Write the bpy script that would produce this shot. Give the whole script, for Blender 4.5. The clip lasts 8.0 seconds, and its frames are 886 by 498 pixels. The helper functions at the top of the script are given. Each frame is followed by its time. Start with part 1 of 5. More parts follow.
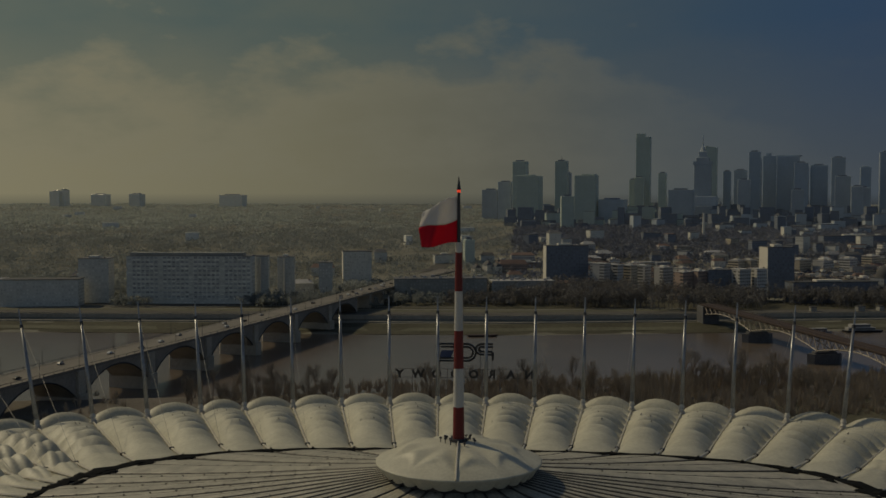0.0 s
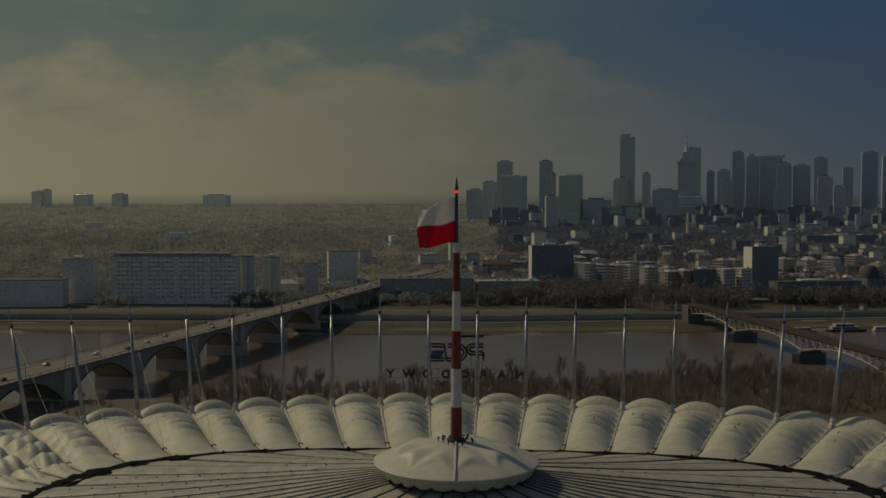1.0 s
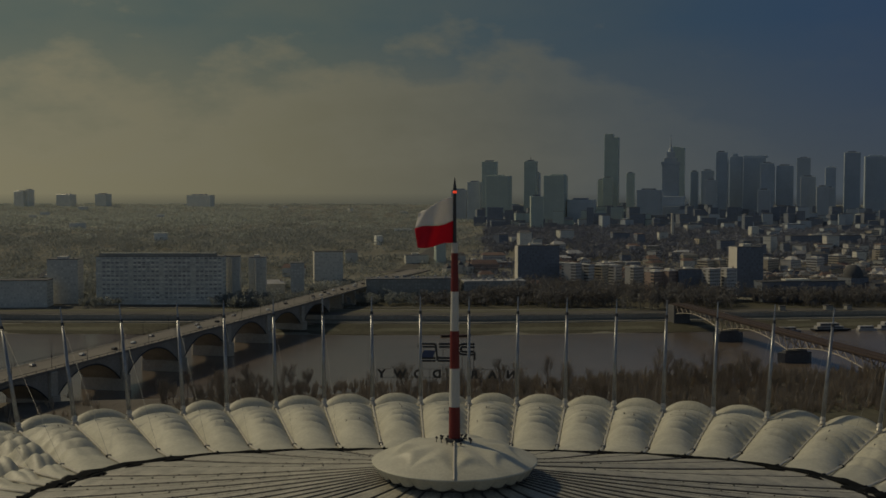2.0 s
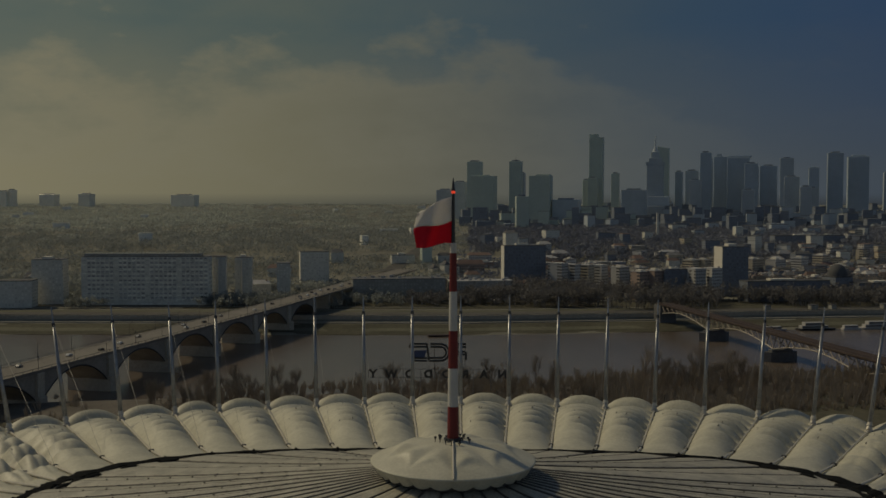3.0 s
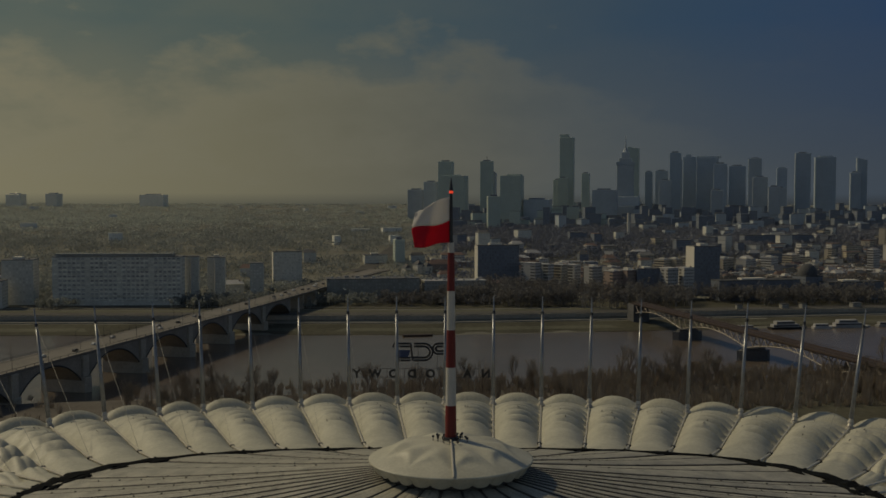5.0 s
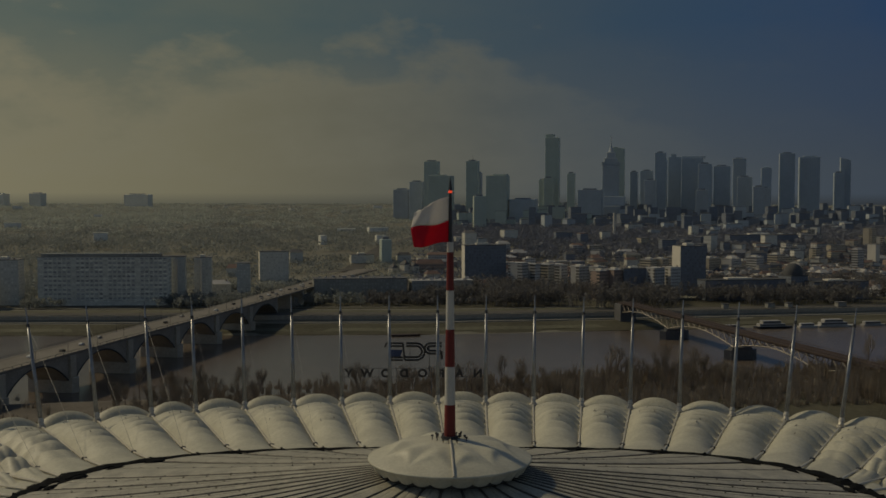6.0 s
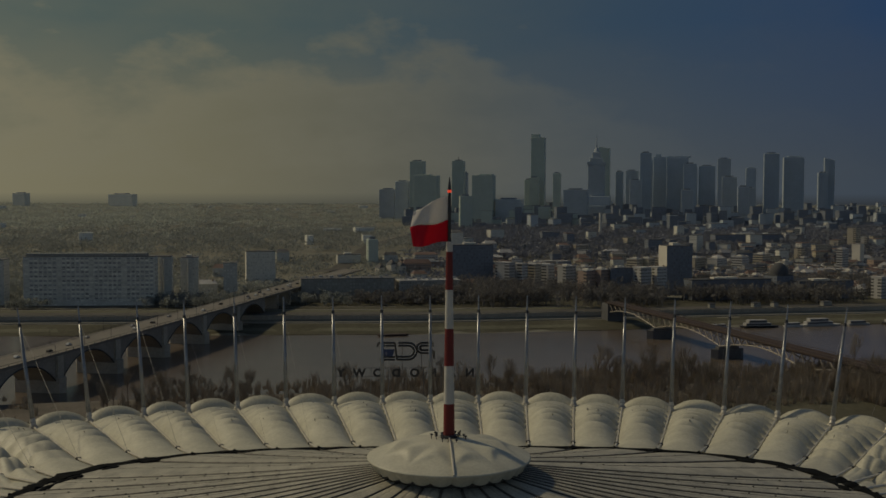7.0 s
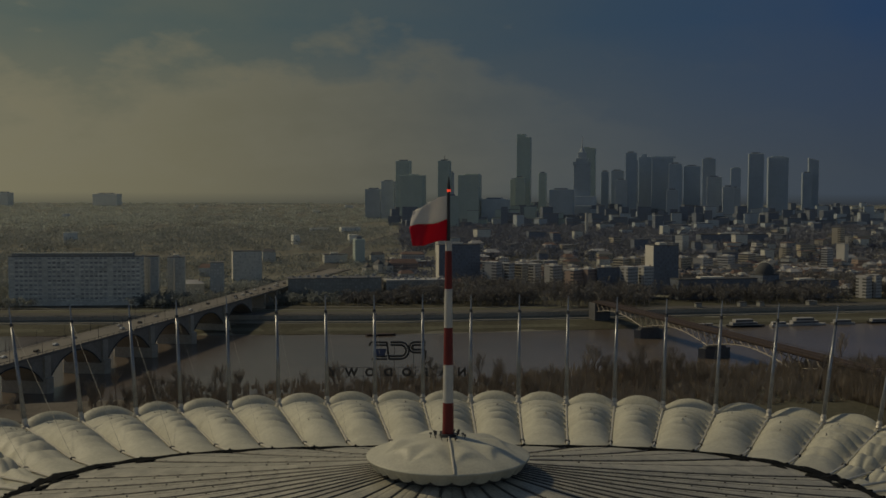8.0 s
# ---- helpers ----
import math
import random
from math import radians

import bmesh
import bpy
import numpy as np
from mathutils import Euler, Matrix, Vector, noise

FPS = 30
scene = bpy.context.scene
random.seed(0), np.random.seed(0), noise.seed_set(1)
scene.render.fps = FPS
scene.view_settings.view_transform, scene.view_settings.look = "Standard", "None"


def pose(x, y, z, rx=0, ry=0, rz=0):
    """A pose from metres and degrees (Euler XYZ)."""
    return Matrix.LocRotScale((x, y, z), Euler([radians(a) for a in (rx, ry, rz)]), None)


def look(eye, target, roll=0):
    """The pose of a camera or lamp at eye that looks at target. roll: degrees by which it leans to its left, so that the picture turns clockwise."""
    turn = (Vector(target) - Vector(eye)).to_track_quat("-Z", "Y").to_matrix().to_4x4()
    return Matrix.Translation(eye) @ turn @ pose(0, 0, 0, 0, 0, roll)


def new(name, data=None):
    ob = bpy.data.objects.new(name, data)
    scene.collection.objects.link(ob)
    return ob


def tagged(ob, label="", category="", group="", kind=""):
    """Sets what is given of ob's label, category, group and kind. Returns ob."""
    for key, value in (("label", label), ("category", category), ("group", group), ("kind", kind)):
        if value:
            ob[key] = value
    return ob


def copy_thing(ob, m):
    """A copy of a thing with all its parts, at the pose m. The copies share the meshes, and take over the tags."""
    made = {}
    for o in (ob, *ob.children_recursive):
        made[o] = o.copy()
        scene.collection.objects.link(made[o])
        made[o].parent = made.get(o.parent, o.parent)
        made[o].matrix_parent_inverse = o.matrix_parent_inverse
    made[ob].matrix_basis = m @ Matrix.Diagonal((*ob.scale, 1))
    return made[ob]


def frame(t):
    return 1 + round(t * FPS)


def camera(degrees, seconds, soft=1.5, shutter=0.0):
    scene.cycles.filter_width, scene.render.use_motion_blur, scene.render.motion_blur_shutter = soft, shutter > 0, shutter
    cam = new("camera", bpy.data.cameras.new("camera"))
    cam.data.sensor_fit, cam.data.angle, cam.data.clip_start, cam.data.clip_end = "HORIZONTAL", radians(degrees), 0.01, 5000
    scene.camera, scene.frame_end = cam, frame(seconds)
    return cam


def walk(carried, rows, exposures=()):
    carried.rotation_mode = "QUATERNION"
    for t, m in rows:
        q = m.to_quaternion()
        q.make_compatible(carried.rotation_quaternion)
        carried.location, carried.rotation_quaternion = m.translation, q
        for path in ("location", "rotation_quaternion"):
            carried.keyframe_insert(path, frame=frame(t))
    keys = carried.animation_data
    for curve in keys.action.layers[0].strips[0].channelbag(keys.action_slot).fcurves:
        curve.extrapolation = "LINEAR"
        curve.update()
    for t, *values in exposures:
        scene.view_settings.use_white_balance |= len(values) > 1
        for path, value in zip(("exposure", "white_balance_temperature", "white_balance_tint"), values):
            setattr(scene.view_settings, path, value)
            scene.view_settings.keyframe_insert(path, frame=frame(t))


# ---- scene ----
# camera: a drone sliding sideways on a gentle arc round the spire
cam = camera(44.0, 8.0, soft=1.6)


def curve(u, a, b, c, d):
    return a + b * u + c * u * u + d * u ** 3


def place(t):
    u = t / 8
    return pose(curve(u, 8.435, -15.287, -0.466, 0.109), curve(u, -151.759, -3.479, 0.745, -0.031), curve(u, 104.062, 0.537, -0.528, -0.032),
                90 + curve(u, -2.936, 0.024, -0.035, -0.014), curve(u, -0.010, -0.033, -0.019, -0.074), curve(u, 4.008, -6.867, 0.782, -0.296))


walk(cam, [(0.5 * k, place(0.5 * k)) for k in range(17)], exposures=[(0.0, -0.98, 6350, 8), (8.0, -0.98, 6350, 8)])

# world: a hazy winter sky, a bank of cloud over the southern half
SUN_DIR = Vector((-0.89, 0.46, 0.0)).normalized()
SUN_UP = radians(41)
world = bpy.data.worlds.new("world")
scene.world = world
world.use_nodes = True
wn, wl = world.node_tree.nodes, world.node_tree.links
wn.clear()


def wnode(kind, **values):
    n = wn.new(kind)
    for key, v in values.items():
        n.inputs[key].default_value = v
    return n


w_out = wn.new("ShaderNodeOutputWorld")
w_bg = wnode("ShaderNodeBackground", Strength=0.1)
w_sky = wn.new("ShaderNodeTexSky")
w_sky.sky_type = "NISHITA"
w_sky.sun_disc = False
w_sky.sun_elevation = SUN_UP
w_sky.sun_rotation = math.atan2(SUN_DIR.x, SUN_DIR.y)
w_sky.dust_density = 3.0
w_sky.altitude = 150
w_co = wn.new("ShaderNodeTexCoord")
w_sep = wn.new("ShaderNodeSeparateXYZ")
wl.new(w_co.outputs["Generated"], w_sep.inputs[0])


def wmath(op, a, b=None, c=None):
    n = wn.new("ShaderNodeMath")
    n.operation = op
    for slot, v in zip(n.inputs, (a, b, c)):
        if v is None:
            continue
        if isinstance(v, (int, float)):
            slot.default_value = v
        else:
            wl.new(v, slot)
    return n.outputs[0]


def wramp(value, stops):
    n = wn.new("ShaderNodeValToRGB")
    e = n.color_ramp.elements
    while len(e) < len(stops):
        e.new(0.5)
    for slot, (at, col) in zip(e, stops):
        slot.position, slot.color = at, (*col, 1)
    wl.new(value, n.inputs[0])
    return n.outputs[0]


def wmix(fac, a, b):
    n = wn.new("ShaderNodeMix")
    n.data_type = "RGBA"
    wl.new(fac, n.inputs[0])
    for slot, v in ((6, a), (7, b)):
        if isinstance(v, tuple):
            n.inputs[slot].default_value = (*v, 1)
        else:
            wl.new(v, n.inputs[slot])
    return n.outputs[2]


up, east, north = w_sep.outputs[2], w_sep.outputs[0], w_sep.outputs[1]
w_map = wn.new("ShaderNodeMapping")
w_map.inputs["Scale"].default_value = (1, 1, 2.2)
wl.new(w_co.outputs["Generated"], w_map.inputs[0])


def wcloud(scale, detail, rough):
    n = wnode("ShaderNodeTexNoise", Scale=scale, Detail=detail, Roughness=rough)
    wl.new(w_map.outputs[0], n.inputs["Vector"])
    return n.outputs[0]


side = wmath("MULTIPLY_ADD", east, 1.0, 0.5)
# the bank of cloud stands low over the southern half and thins out to the north
puff = wmath("MULTIPLY_ADD", wcloud(9.0, 8.0, 0.56), 0.34, -0.17)
top = wramp(side, [(0.0, (0.07,) * 3), (0.12, (0.078,) * 3), (0.3, (0.108,) * 3), (0.52, (0.108,) * 3), (0.72, (0.05,) * 3), (1.0, (0.0,) * 3)])
edge = wmath("SUBTRACT", wmath("ADD", top, puff), up)
mask = wramp(wmath("MULTIPLY_ADD", edge, 9.0, 0.5), [(0.22, (0, 0, 0)), (0.72, (1, 1, 1))])
body = wramp(wmath("MULTIPLY_ADD", edge, 9.0, 0.12), [(0.22, (0, 0, 0)), (0.95, (1, 1, 1))])
rim = wmath("MULTIPLY", wmath("SUBTRACT", mask, body), wramp(side, [(0.0, (0.5,) * 3), (0.45, (0.45,) * 3), (0.65, (0.15,) * 3), (0.8, (0.0,) * 3)]))
veil = wramp(wmath("MULTIPLY_ADD", wcloud(6.0, 6.0, 0.55), 1.6, -0.3), [(0.35, (0, 0, 0)), (0.8, (1, 1, 1))])
warm = wramp(side, [(0.06, (4.06, 3.6, 2.23)), (0.3, (3.01, 2.75, 1.78)), (0.5, (1.98, 1.92, 1.47)), (0.7, (1.33, 1.52, 1.6)), (0.95, (0.939, 1.22, 1.64))])
blue = wramp(side, [(0.06, (1.78, 2.22, 1.9)), (0.35, (1.27, 1.74, 1.67)), (0.6, (0.743, 1.22, 1.67)), (0.9, (0.415, 0.87, 1.88))])
hazy = wramp(side, [(0.06, (3.95, 3.5, 2.13)), (0.35, (2.87, 2.6, 1.67)), (0.6, (1.44, 1.6, 1.6)), (0.9, (0.86, 1.1, 1.45))])
high = wramp(up, [(0.02, (0, 0, 0)), (0.15, (1, 1, 1))])
clear = wmix(high, hazy, blue)
clear = wmix(wmath("MULTIPLY", veil, 0.25), clear, hazy)
thin = wramp(side, [(0.38, (0.82,) * 3), (0.52, (0.62,) * 3), (0.62, (0.36,) * 3), (0.74, (0.2,) * 3)])
skyc = wmix(wmath("MULTIPLY", mask, thin), clear, warm)
skyc = wmix(wmath("MULTIPLY", rim, 0.4), skyc, (3.6, 3.4, 2.6))
# overhead and behind, the open sky
open_sky = wramp(wmath("MULTIPLY_ADD", north, -1.0, 0.5), [(0.1, (0, 0, 0)), (0.7, (1, 1, 1))])
over = wramp(up, [(0.2, (0, 0, 0)), (0.5, (1, 1, 1))])
zenith = wramp(up, [(0.3, (0, 0, 0)), (0.75, (1, 1, 1))])
hazy_back = wmix(wmath("ADD", 0.65, 0.0), w_sky.outputs[0], (1.75, 2.25, 2.85))
skyc = wmix(wmath("MAXIMUM", open_sky, over), skyc, wmix(zenith, hazy_back, wmix(wmath("ADD", 0.85, 0.0), w_sky.outputs[0], (0.55, 0.8, 1.2))))
# below the horizon the far plain sinks into the haze
low = wramp(wmath("MULTIPLY_ADD", up, 75.0, 1.0), [(0.05, (0.0, 0.0, 0.0)), (0.97, (1, 1, 1))])
far = wramp(side, [(0.06, (2.1, 2.0, 1.4)), (0.4, (1.45, 1.42, 1.1)), (0.65, (0.75, 0.8, 0.76)), (0.9, (0.5, 0.54, 0.58))])
wl.new(wmix(low, far, skyc), w_bg.inputs["Color"])
wl.new(w_bg.outputs[0], w_out.inputs[0])

sun = new("sun", bpy.data.lights.new("sun", "SUN"))
sun.data.energy, sun.data.angle, sun.data.color = 2.65, radians(1.8), (1.0, 0.82, 0.50)
sun_way = Vector((SUN_DIR.x * math.cos(SUN_UP), SUN_DIR.y * math.cos(SUN_UP), math.sin(SUN_UP)))
sun.matrix_world = look(sun_way * 500, (0, 0, 0))

# ---- materials ----
def mat(name, base, rough=0.7, metal=0.0, vary=0.15, scale=0.5, fine=8.0, bump=0.0, tint=None, island=0.0, random_value=0.0):
    """A principled material whose colour wanders at two scales (metres), with an optional relief."""
    m = bpy.data.materials.new(name)
    m.use_nodes = True
    nt = m.node_tree
    n, l = nt.nodes, nt.links
    b = n["Principled BSDF"]
    b.inputs["Roughness"].default_value, b.inputs["Metallic"].default_value = rough, metal
    geo = n.new("ShaderNodeNewGeometry")
    big, small = n.new("ShaderNodeTexNoise"), n.new("ShaderNodeTexNoise")
    big.inputs["Scale"].default_value, small.inputs["Scale"].default_value = scale, fine
    big.inputs["Detail"].default_value = small.inputs["Detail"].default_value = 4
    for t in (big, small):
        l.new(geo.outputs["Position"], t.inputs["Vector"])
    add = n.new("ShaderNodeMath")
    add.operation = "ADD"
    l.new(big.outputs[0], add.inputs[0])
    l.new(small.outputs[0], add.inputs[1])
    ramp = n.new("ShaderNodeMapRange")
    ramp.inputs["From Min"].default_value, ramp.inputs["From Max"].default_value = 0.7, 1.3
    l.new(add.outputs[0], ramp.inputs["Value"])
    mix = n.new("ShaderNodeMix")
    mix.data_type = "RGBA"
    other = tint or base
    mix.inputs[6].default_value = (*[c * (1 - vary) for c in base], 1)
    mix.inputs[7].default_value = (*[min(1, c * (1 + vary)) for c in other], 1)
    l.new(ramp.outputs[0], mix.inputs[0])
    col = mix.outputs[2]
    if random_value or island:
        hsv = n.new("ShaderNodeHueSaturation")
        rng = n.new("ShaderNodeMapRange")
        k = random_value or island
        rng.inputs["To Min"].default_value, rng.inputs["To Max"].default_value = 1 - k, 1 + k
        if island:
            l.new(geo.outputs["Random Per Island"], rng.inputs["Value"])
        else:
            info = n.new("ShaderNodeObjectInfo")
            l.new(info.outputs["Random"], rng.inputs["Value"])
        l.new(rng.outputs[0], hsv.inputs["Value"])
        l.new(col, hsv.inputs["Color"])
        col = hsv.outputs[0]
    l.new(col, b.inputs["Base Color"])
    if bump:
        bp = n.new("ShaderNodeBump")
        bp.inputs["Strength"].default_value, bp.inputs["Distance"].default_value = 0.6, bump
        l.new(add.outputs[0], bp.inputs["Height"])
        l.new(bp.outputs[0], b.inputs["Normal"])
    return m


def facade(name, wall, glass, wide, high, share=0.55, rough=0.6, random_value=0.15, spread=1.6):
    """A wall seen from far off: rows of windows set in it, at real pitch."""
    m = mat(name, wall, rough, vary=0.12, scale=0.05, fine=0.6, random_value=random_value)
    nt = m.node_tree
    n, l = nt.nodes, nt.links
    b = n["Principled BSDF"]
    old = b.inputs["Base Color"].links[0].from_socket
    geo = [x for x in n if x.bl_idname == "ShaderNodeNewGeometry"][0]
    sep, comb, add = n.new("ShaderNodeSeparateXYZ"), n.new("ShaderNodeCombineXYZ"), n.new("ShaderNodeMath")
    add.operation = "ADD"
    l.new(geo.outputs["Position"], sep.inputs[0])
    l.new(sep.outputs[0], add.inputs[0])
    l.new(sep.outputs[1], add.inputs[1])
    l.new(add.outputs[0], comb.inputs[0])
    l.new(sep.outputs[2], comb.inputs[1])
    br = n.new("ShaderNodeTexBrick")
    br.offset = 0.0
    br.inputs["Scale"].default_value = 1.0
    br.inputs["Brick Width"].default_value, br.inputs["Row Height"].default_value = wide, high
    br.inputs["Mortar Size"].default_value = high * (1 - share) / 2
    br.inputs["Mortar Smooth"].default_value = 0.1
    br.inputs["Color1"].default_value = (*glass, 1)
    br.inputs["Color2"].default_value = (*[c * spread for c in glass], 1)
    l.new(comb.outputs[0], br.inputs["Vector"])
    l.new(old, br.inputs["Mortar"])
    l.new(br.outputs["Color"], b.inputs["Base Color"])
    rr = n.new("ShaderNodeMapRange")
    rr.inputs["To Min"].default_value, rr.inputs["To Max"].default_value = 0.25, rough
    l.new(br.outputs["Fac"], rr.inputs["Value"])
    l.new(rr.outputs[0], b.inputs["Roughness"])
    return m


def see_through(m, amount):
    """Fine twigs let some of the light behind them through."""
    nt = m.node_tree
    n, l = nt.nodes, nt.links
    b = n["Principled BSDF"]
    tr, mx = n.new("ShaderNodeBsdfTranslucent"), n.new("ShaderNodeMixShader")
    l.new(b.inputs["Base Color"].links[0].from_socket, tr.inputs["Color"])
    mx.inputs[0].default_value = amount
    l.new(b.outputs[0], mx.inputs[1])
    l.new(tr.outputs[0], mx.inputs[2])
    out = [x for x in n if x.bl_idname == "ShaderNodeOutputMaterial"][0]
    l.new(mx.outputs[0], out.inputs["Surface"])
    b.inputs["Specular IOR Level"].default_value = 0.1


M_MEMBRANE = mat("membrane_white", (0.47, 0.452, 0.365), 0.55, vary=0.17, scale=0.2, fine=1.6, bump=0.03, random_value=0.04)
M_DOME = mat("membrane_dome", (0.52, 0.50, 0.405), 0.5, vary=0.13, scale=0.3, fine=2.5, bump=0.01)
M_STRIP = mat("membrane_strip", (0.35, 0.327, 0.262), 0.5, vary=0.42, scale=0.35, fine=3.5, bump=0.02, random_value=0.08)
M_STRIP.node_tree.nodes["Principled BSDF"].inputs["Specular IOR Level"].default_value = 1.0
M_SEAM = mat("seam_dark", (0.085, 0.08, 0.07), 0.6, vary=0.3)
M_GUTTER = mat("gutter_black", (0.008, 0.009, 0.01), 0.9, vary=0.4, scale=0.4, fine=3, bump=0.05)
M_GUTTER.node_tree.nodes["Principled BSDF"].inputs["Specular IOR Level"].default_value = 0.1
M_STEEL = mat("steel_grey", (0.27, 0.28, 0.30), 0.34, 0.5, vary=0.28, scale=0.6, fine=3)
M_DARKSTEEL = mat("steel_dark", (0.05, 0.05, 0.055), 0.5, 0.4, vary=0.2)
M_STAY = mat("stay_grey", (0.24, 0.235, 0.22), 0.5, 0.3, vary=0.1)
M_CABLE = mat("cable_grey", (0.55, 0.52, 0.46), 0.5, 0.3, vary=0.1)
M_RED = mat("paint_red", (0.15, 0.010, 0.010), 0.45, vary=0.15, scale=0.3, fine=4)
M_WHITE = mat("paint_white", (0.52, 0.50, 0.46), 0.45, vary=0.1, scale=0.3, fine=4)
M_FLAGW = mat("flag_white", (0.78, 0.75, 0.72), 0.8, vary=0.05)
M_FLAGR = mat("flag_red", (0.66, 0.028, 0.055), 0.8, vary=0.05)
see_through(M_FLAGW, 0.4)
see_through(M_FLAGR, 0.45)
M_WATER = mat("river_water", (0.138, 0.112, 0.091), 0.25, vary=0.15, scale=0.01, fine=0.08, bump=0.1)
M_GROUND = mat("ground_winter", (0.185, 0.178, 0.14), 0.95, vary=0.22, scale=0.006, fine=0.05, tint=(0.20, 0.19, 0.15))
M_GRASS = mat("grass_winter", (0.095, 0.09, 0.066), 0.95, vary=0.3, scale=0.02, fine=0.3)
M_OLIVE = mat("grass_olive", (0.105, 0.102, 0.066), 0.95, vary=0.3, scale=0.02, fine=0.3)
M_SCRUB = mat("bank_scrub", (0.12, 0.104, 0.085), 0.95, vary=0.35, scale=0.05, fine=0.6)
M_SAND = mat("bank_stone", (0.30, 0.275, 0.23), 0.9, vary=0.2, scale=0.03, fine=0.4)
M_ASPHALT = mat("asphalt", (0.12, 0.115, 0.105), 0.85, vary=0.2, scale=0.05, fine=0.5)
for rough_ground in (M_GRASS, M_ASPHALT):
    rough_ground.node_tree.nodes["Principled BSDF"].inputs["Specular IOR Level"].default_value = 0.1
M_PAVE = mat("paving", (0.22, 0.205, 0.175), 0.85, vary=0.15, scale=0.05, fine=0.5)
M_STONE = mat("bridge_stone", (0.40, 0.36, 0.295), 0.85, vary=0.2, scale=0.08, fine=0.7, bump=0.05)
M_TRUSS = mat("truss_paint", (0.36, 0.325, 0.28), 0.6, 0.2, vary=0.15)
M_RUST = mat("deck_rust", (0.05, 0.033, 0.029), 0.8, vary=0.25, scale=0.1, fine=1.0)
M_BARK = mat("bark_winter", (0.22, 0.165, 0.125), 0.9, vary=0.25, scale=0.2, fine=3, random_value=0.3)
M_TWIG = mat("twigs_winter", (0.29, 0.247, 0.195), 0.9, vary=0.25, scale=0.1, fine=1, random_value=0.3)
see_through(M_TWIG, 0.2)
# distance haze put into the colour: much paler than bare twigs
M_PARK_HAZE = mat("park_haze", (0.42, 0.445, 0.405), 0.95, vary=0.2, scale=0.008, fine=0.1, island=0.08)
see_through(M_PARK_HAZE, 0.55)
# nearer trees, haze put into the colour less strongly
M_GROVE_HAZE = mat("grove_haze", (0.285, 0.30, 0.285), 0.95, vary=0.25, scale=0.02, fine=0.2, island=0.15)
see_through(M_GROVE_HAZE, 0.5)
# the blue cast of this tree colour is painted haze
M_WOODS = mat("woods_blue_haze", (0.215, 0.225, 0.262), 0.95, vary=0.25, scale=0.02, fine=0.2, island=0.12)
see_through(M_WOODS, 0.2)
M_RIVERWOOD = mat("riverwood_winter", (0.205, 0.195, 0.185), 0.95, vary=0.25, scale=0.02, fine=0.2, island=0.06)
see_through(M_RIVERWOOD, 0.3)
M_ROOF = mat("roof_felt", (0.105, 0.107, 0.112), 0.85, vary=0.2, scale=0.05, fine=0.5, random_value=0.4)
M_TILE = mat("roof_tile", (0.17, 0.115, 0.095), 0.85, vary=0.2, scale=0.1, fine=0.8, random_value=0.2)
M_SNOW = mat("roof_pale", (0.42, 0.41, 0.40), 0.7, vary=0.15, scale=0.1, fine=0.8, random_value=0.2)
M_GLASS = mat("window_glass", (0.03, 0.035, 0.04), 0.12, vary=0.2)
M_LIGHTWALL = facade("wall_pale", (0.49, 0.478, 0.455), (0.10, 0.10, 0.10), 3.0, 3.1, 0.5)
M_BEIGE = facade("wall_beige", (0.46, 0.405, 0.31), (0.08, 0.08, 0.08), 2.8, 3.0, 0.5)
M_BRICKW = facade("wall_rose", (0.34, 0.255, 0.21), (0.08, 0.08, 0.08), 2.6, 3.3, 0.5)
# grey and dark walls: panes lifted near wall tone, haze in the colours
M_GREYW = facade("wall_grey", (0.54, 0.53, 0.475), (0.45, 0.442, 0.405), 3.2, 3.0, 0.5)
M_DARKW = facade("wall_dark", (0.17, 0.19, 0.225), (0.14, 0.157, 0.19), 3.2, 3.2, 0.55)
# skyline walls carry painted haze: pale tints, panes nearly at wall tone
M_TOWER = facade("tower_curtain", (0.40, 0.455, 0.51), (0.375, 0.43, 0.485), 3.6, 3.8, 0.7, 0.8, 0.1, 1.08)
M_TOWER_GREEN = facade("tower_green_haze", (0.46, 0.51, 0.46), (0.43, 0.485, 0.44), 3.6, 3.8, 0.7, 0.8, 0.08, 1.08)
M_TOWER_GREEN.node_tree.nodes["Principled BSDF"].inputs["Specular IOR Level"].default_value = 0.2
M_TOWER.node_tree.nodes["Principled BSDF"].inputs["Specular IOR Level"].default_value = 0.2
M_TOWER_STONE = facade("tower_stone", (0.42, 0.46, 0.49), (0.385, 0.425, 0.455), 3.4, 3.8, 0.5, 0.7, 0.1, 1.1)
# dun tone with faint panes, warm haze put into the colour
M_DUN = facade("wall_dun", (0.30, 0.295, 0.265), (0.25, 0.247, 0.225), 3.2, 3.2, 0.55)
# near-white so the horizon blocks fade as in haze
M_PANEL = facade("tower_panel_haze", (0.84, 0.80, 0.66), (0.80, 0.76, 0.63), 3.4, 2.9, 0.5, 0.7, 0.05, 1.05)
M_BLIND = mat("wall_plain_white", (0.66, 0.62, 0.54), 0.8, vary=0.08, scale=0.1, fine=0.7)
M_BRICKC = mat("chimney_brick", (0.36, 0.29, 0.24), 0.85, vary=0.2, random_value=0.4)
M_LETTER = mat("letter_black", (0.018, 0.018, 0.022), 0.5, vary=0.2)
M_LOGO = mat("logo_blue", (0.02, 0.04, 0.12), 0.45, vary=0.15)
M_LAMP = bpy.data.materials.new("beacon_red")
M_LAMP.use_nodes = True
M_LAMP.node_tree.nodes["Principled BSDF"].inputs["Base Color"].default_value = (0.5, 0.02, 0.01, 1)
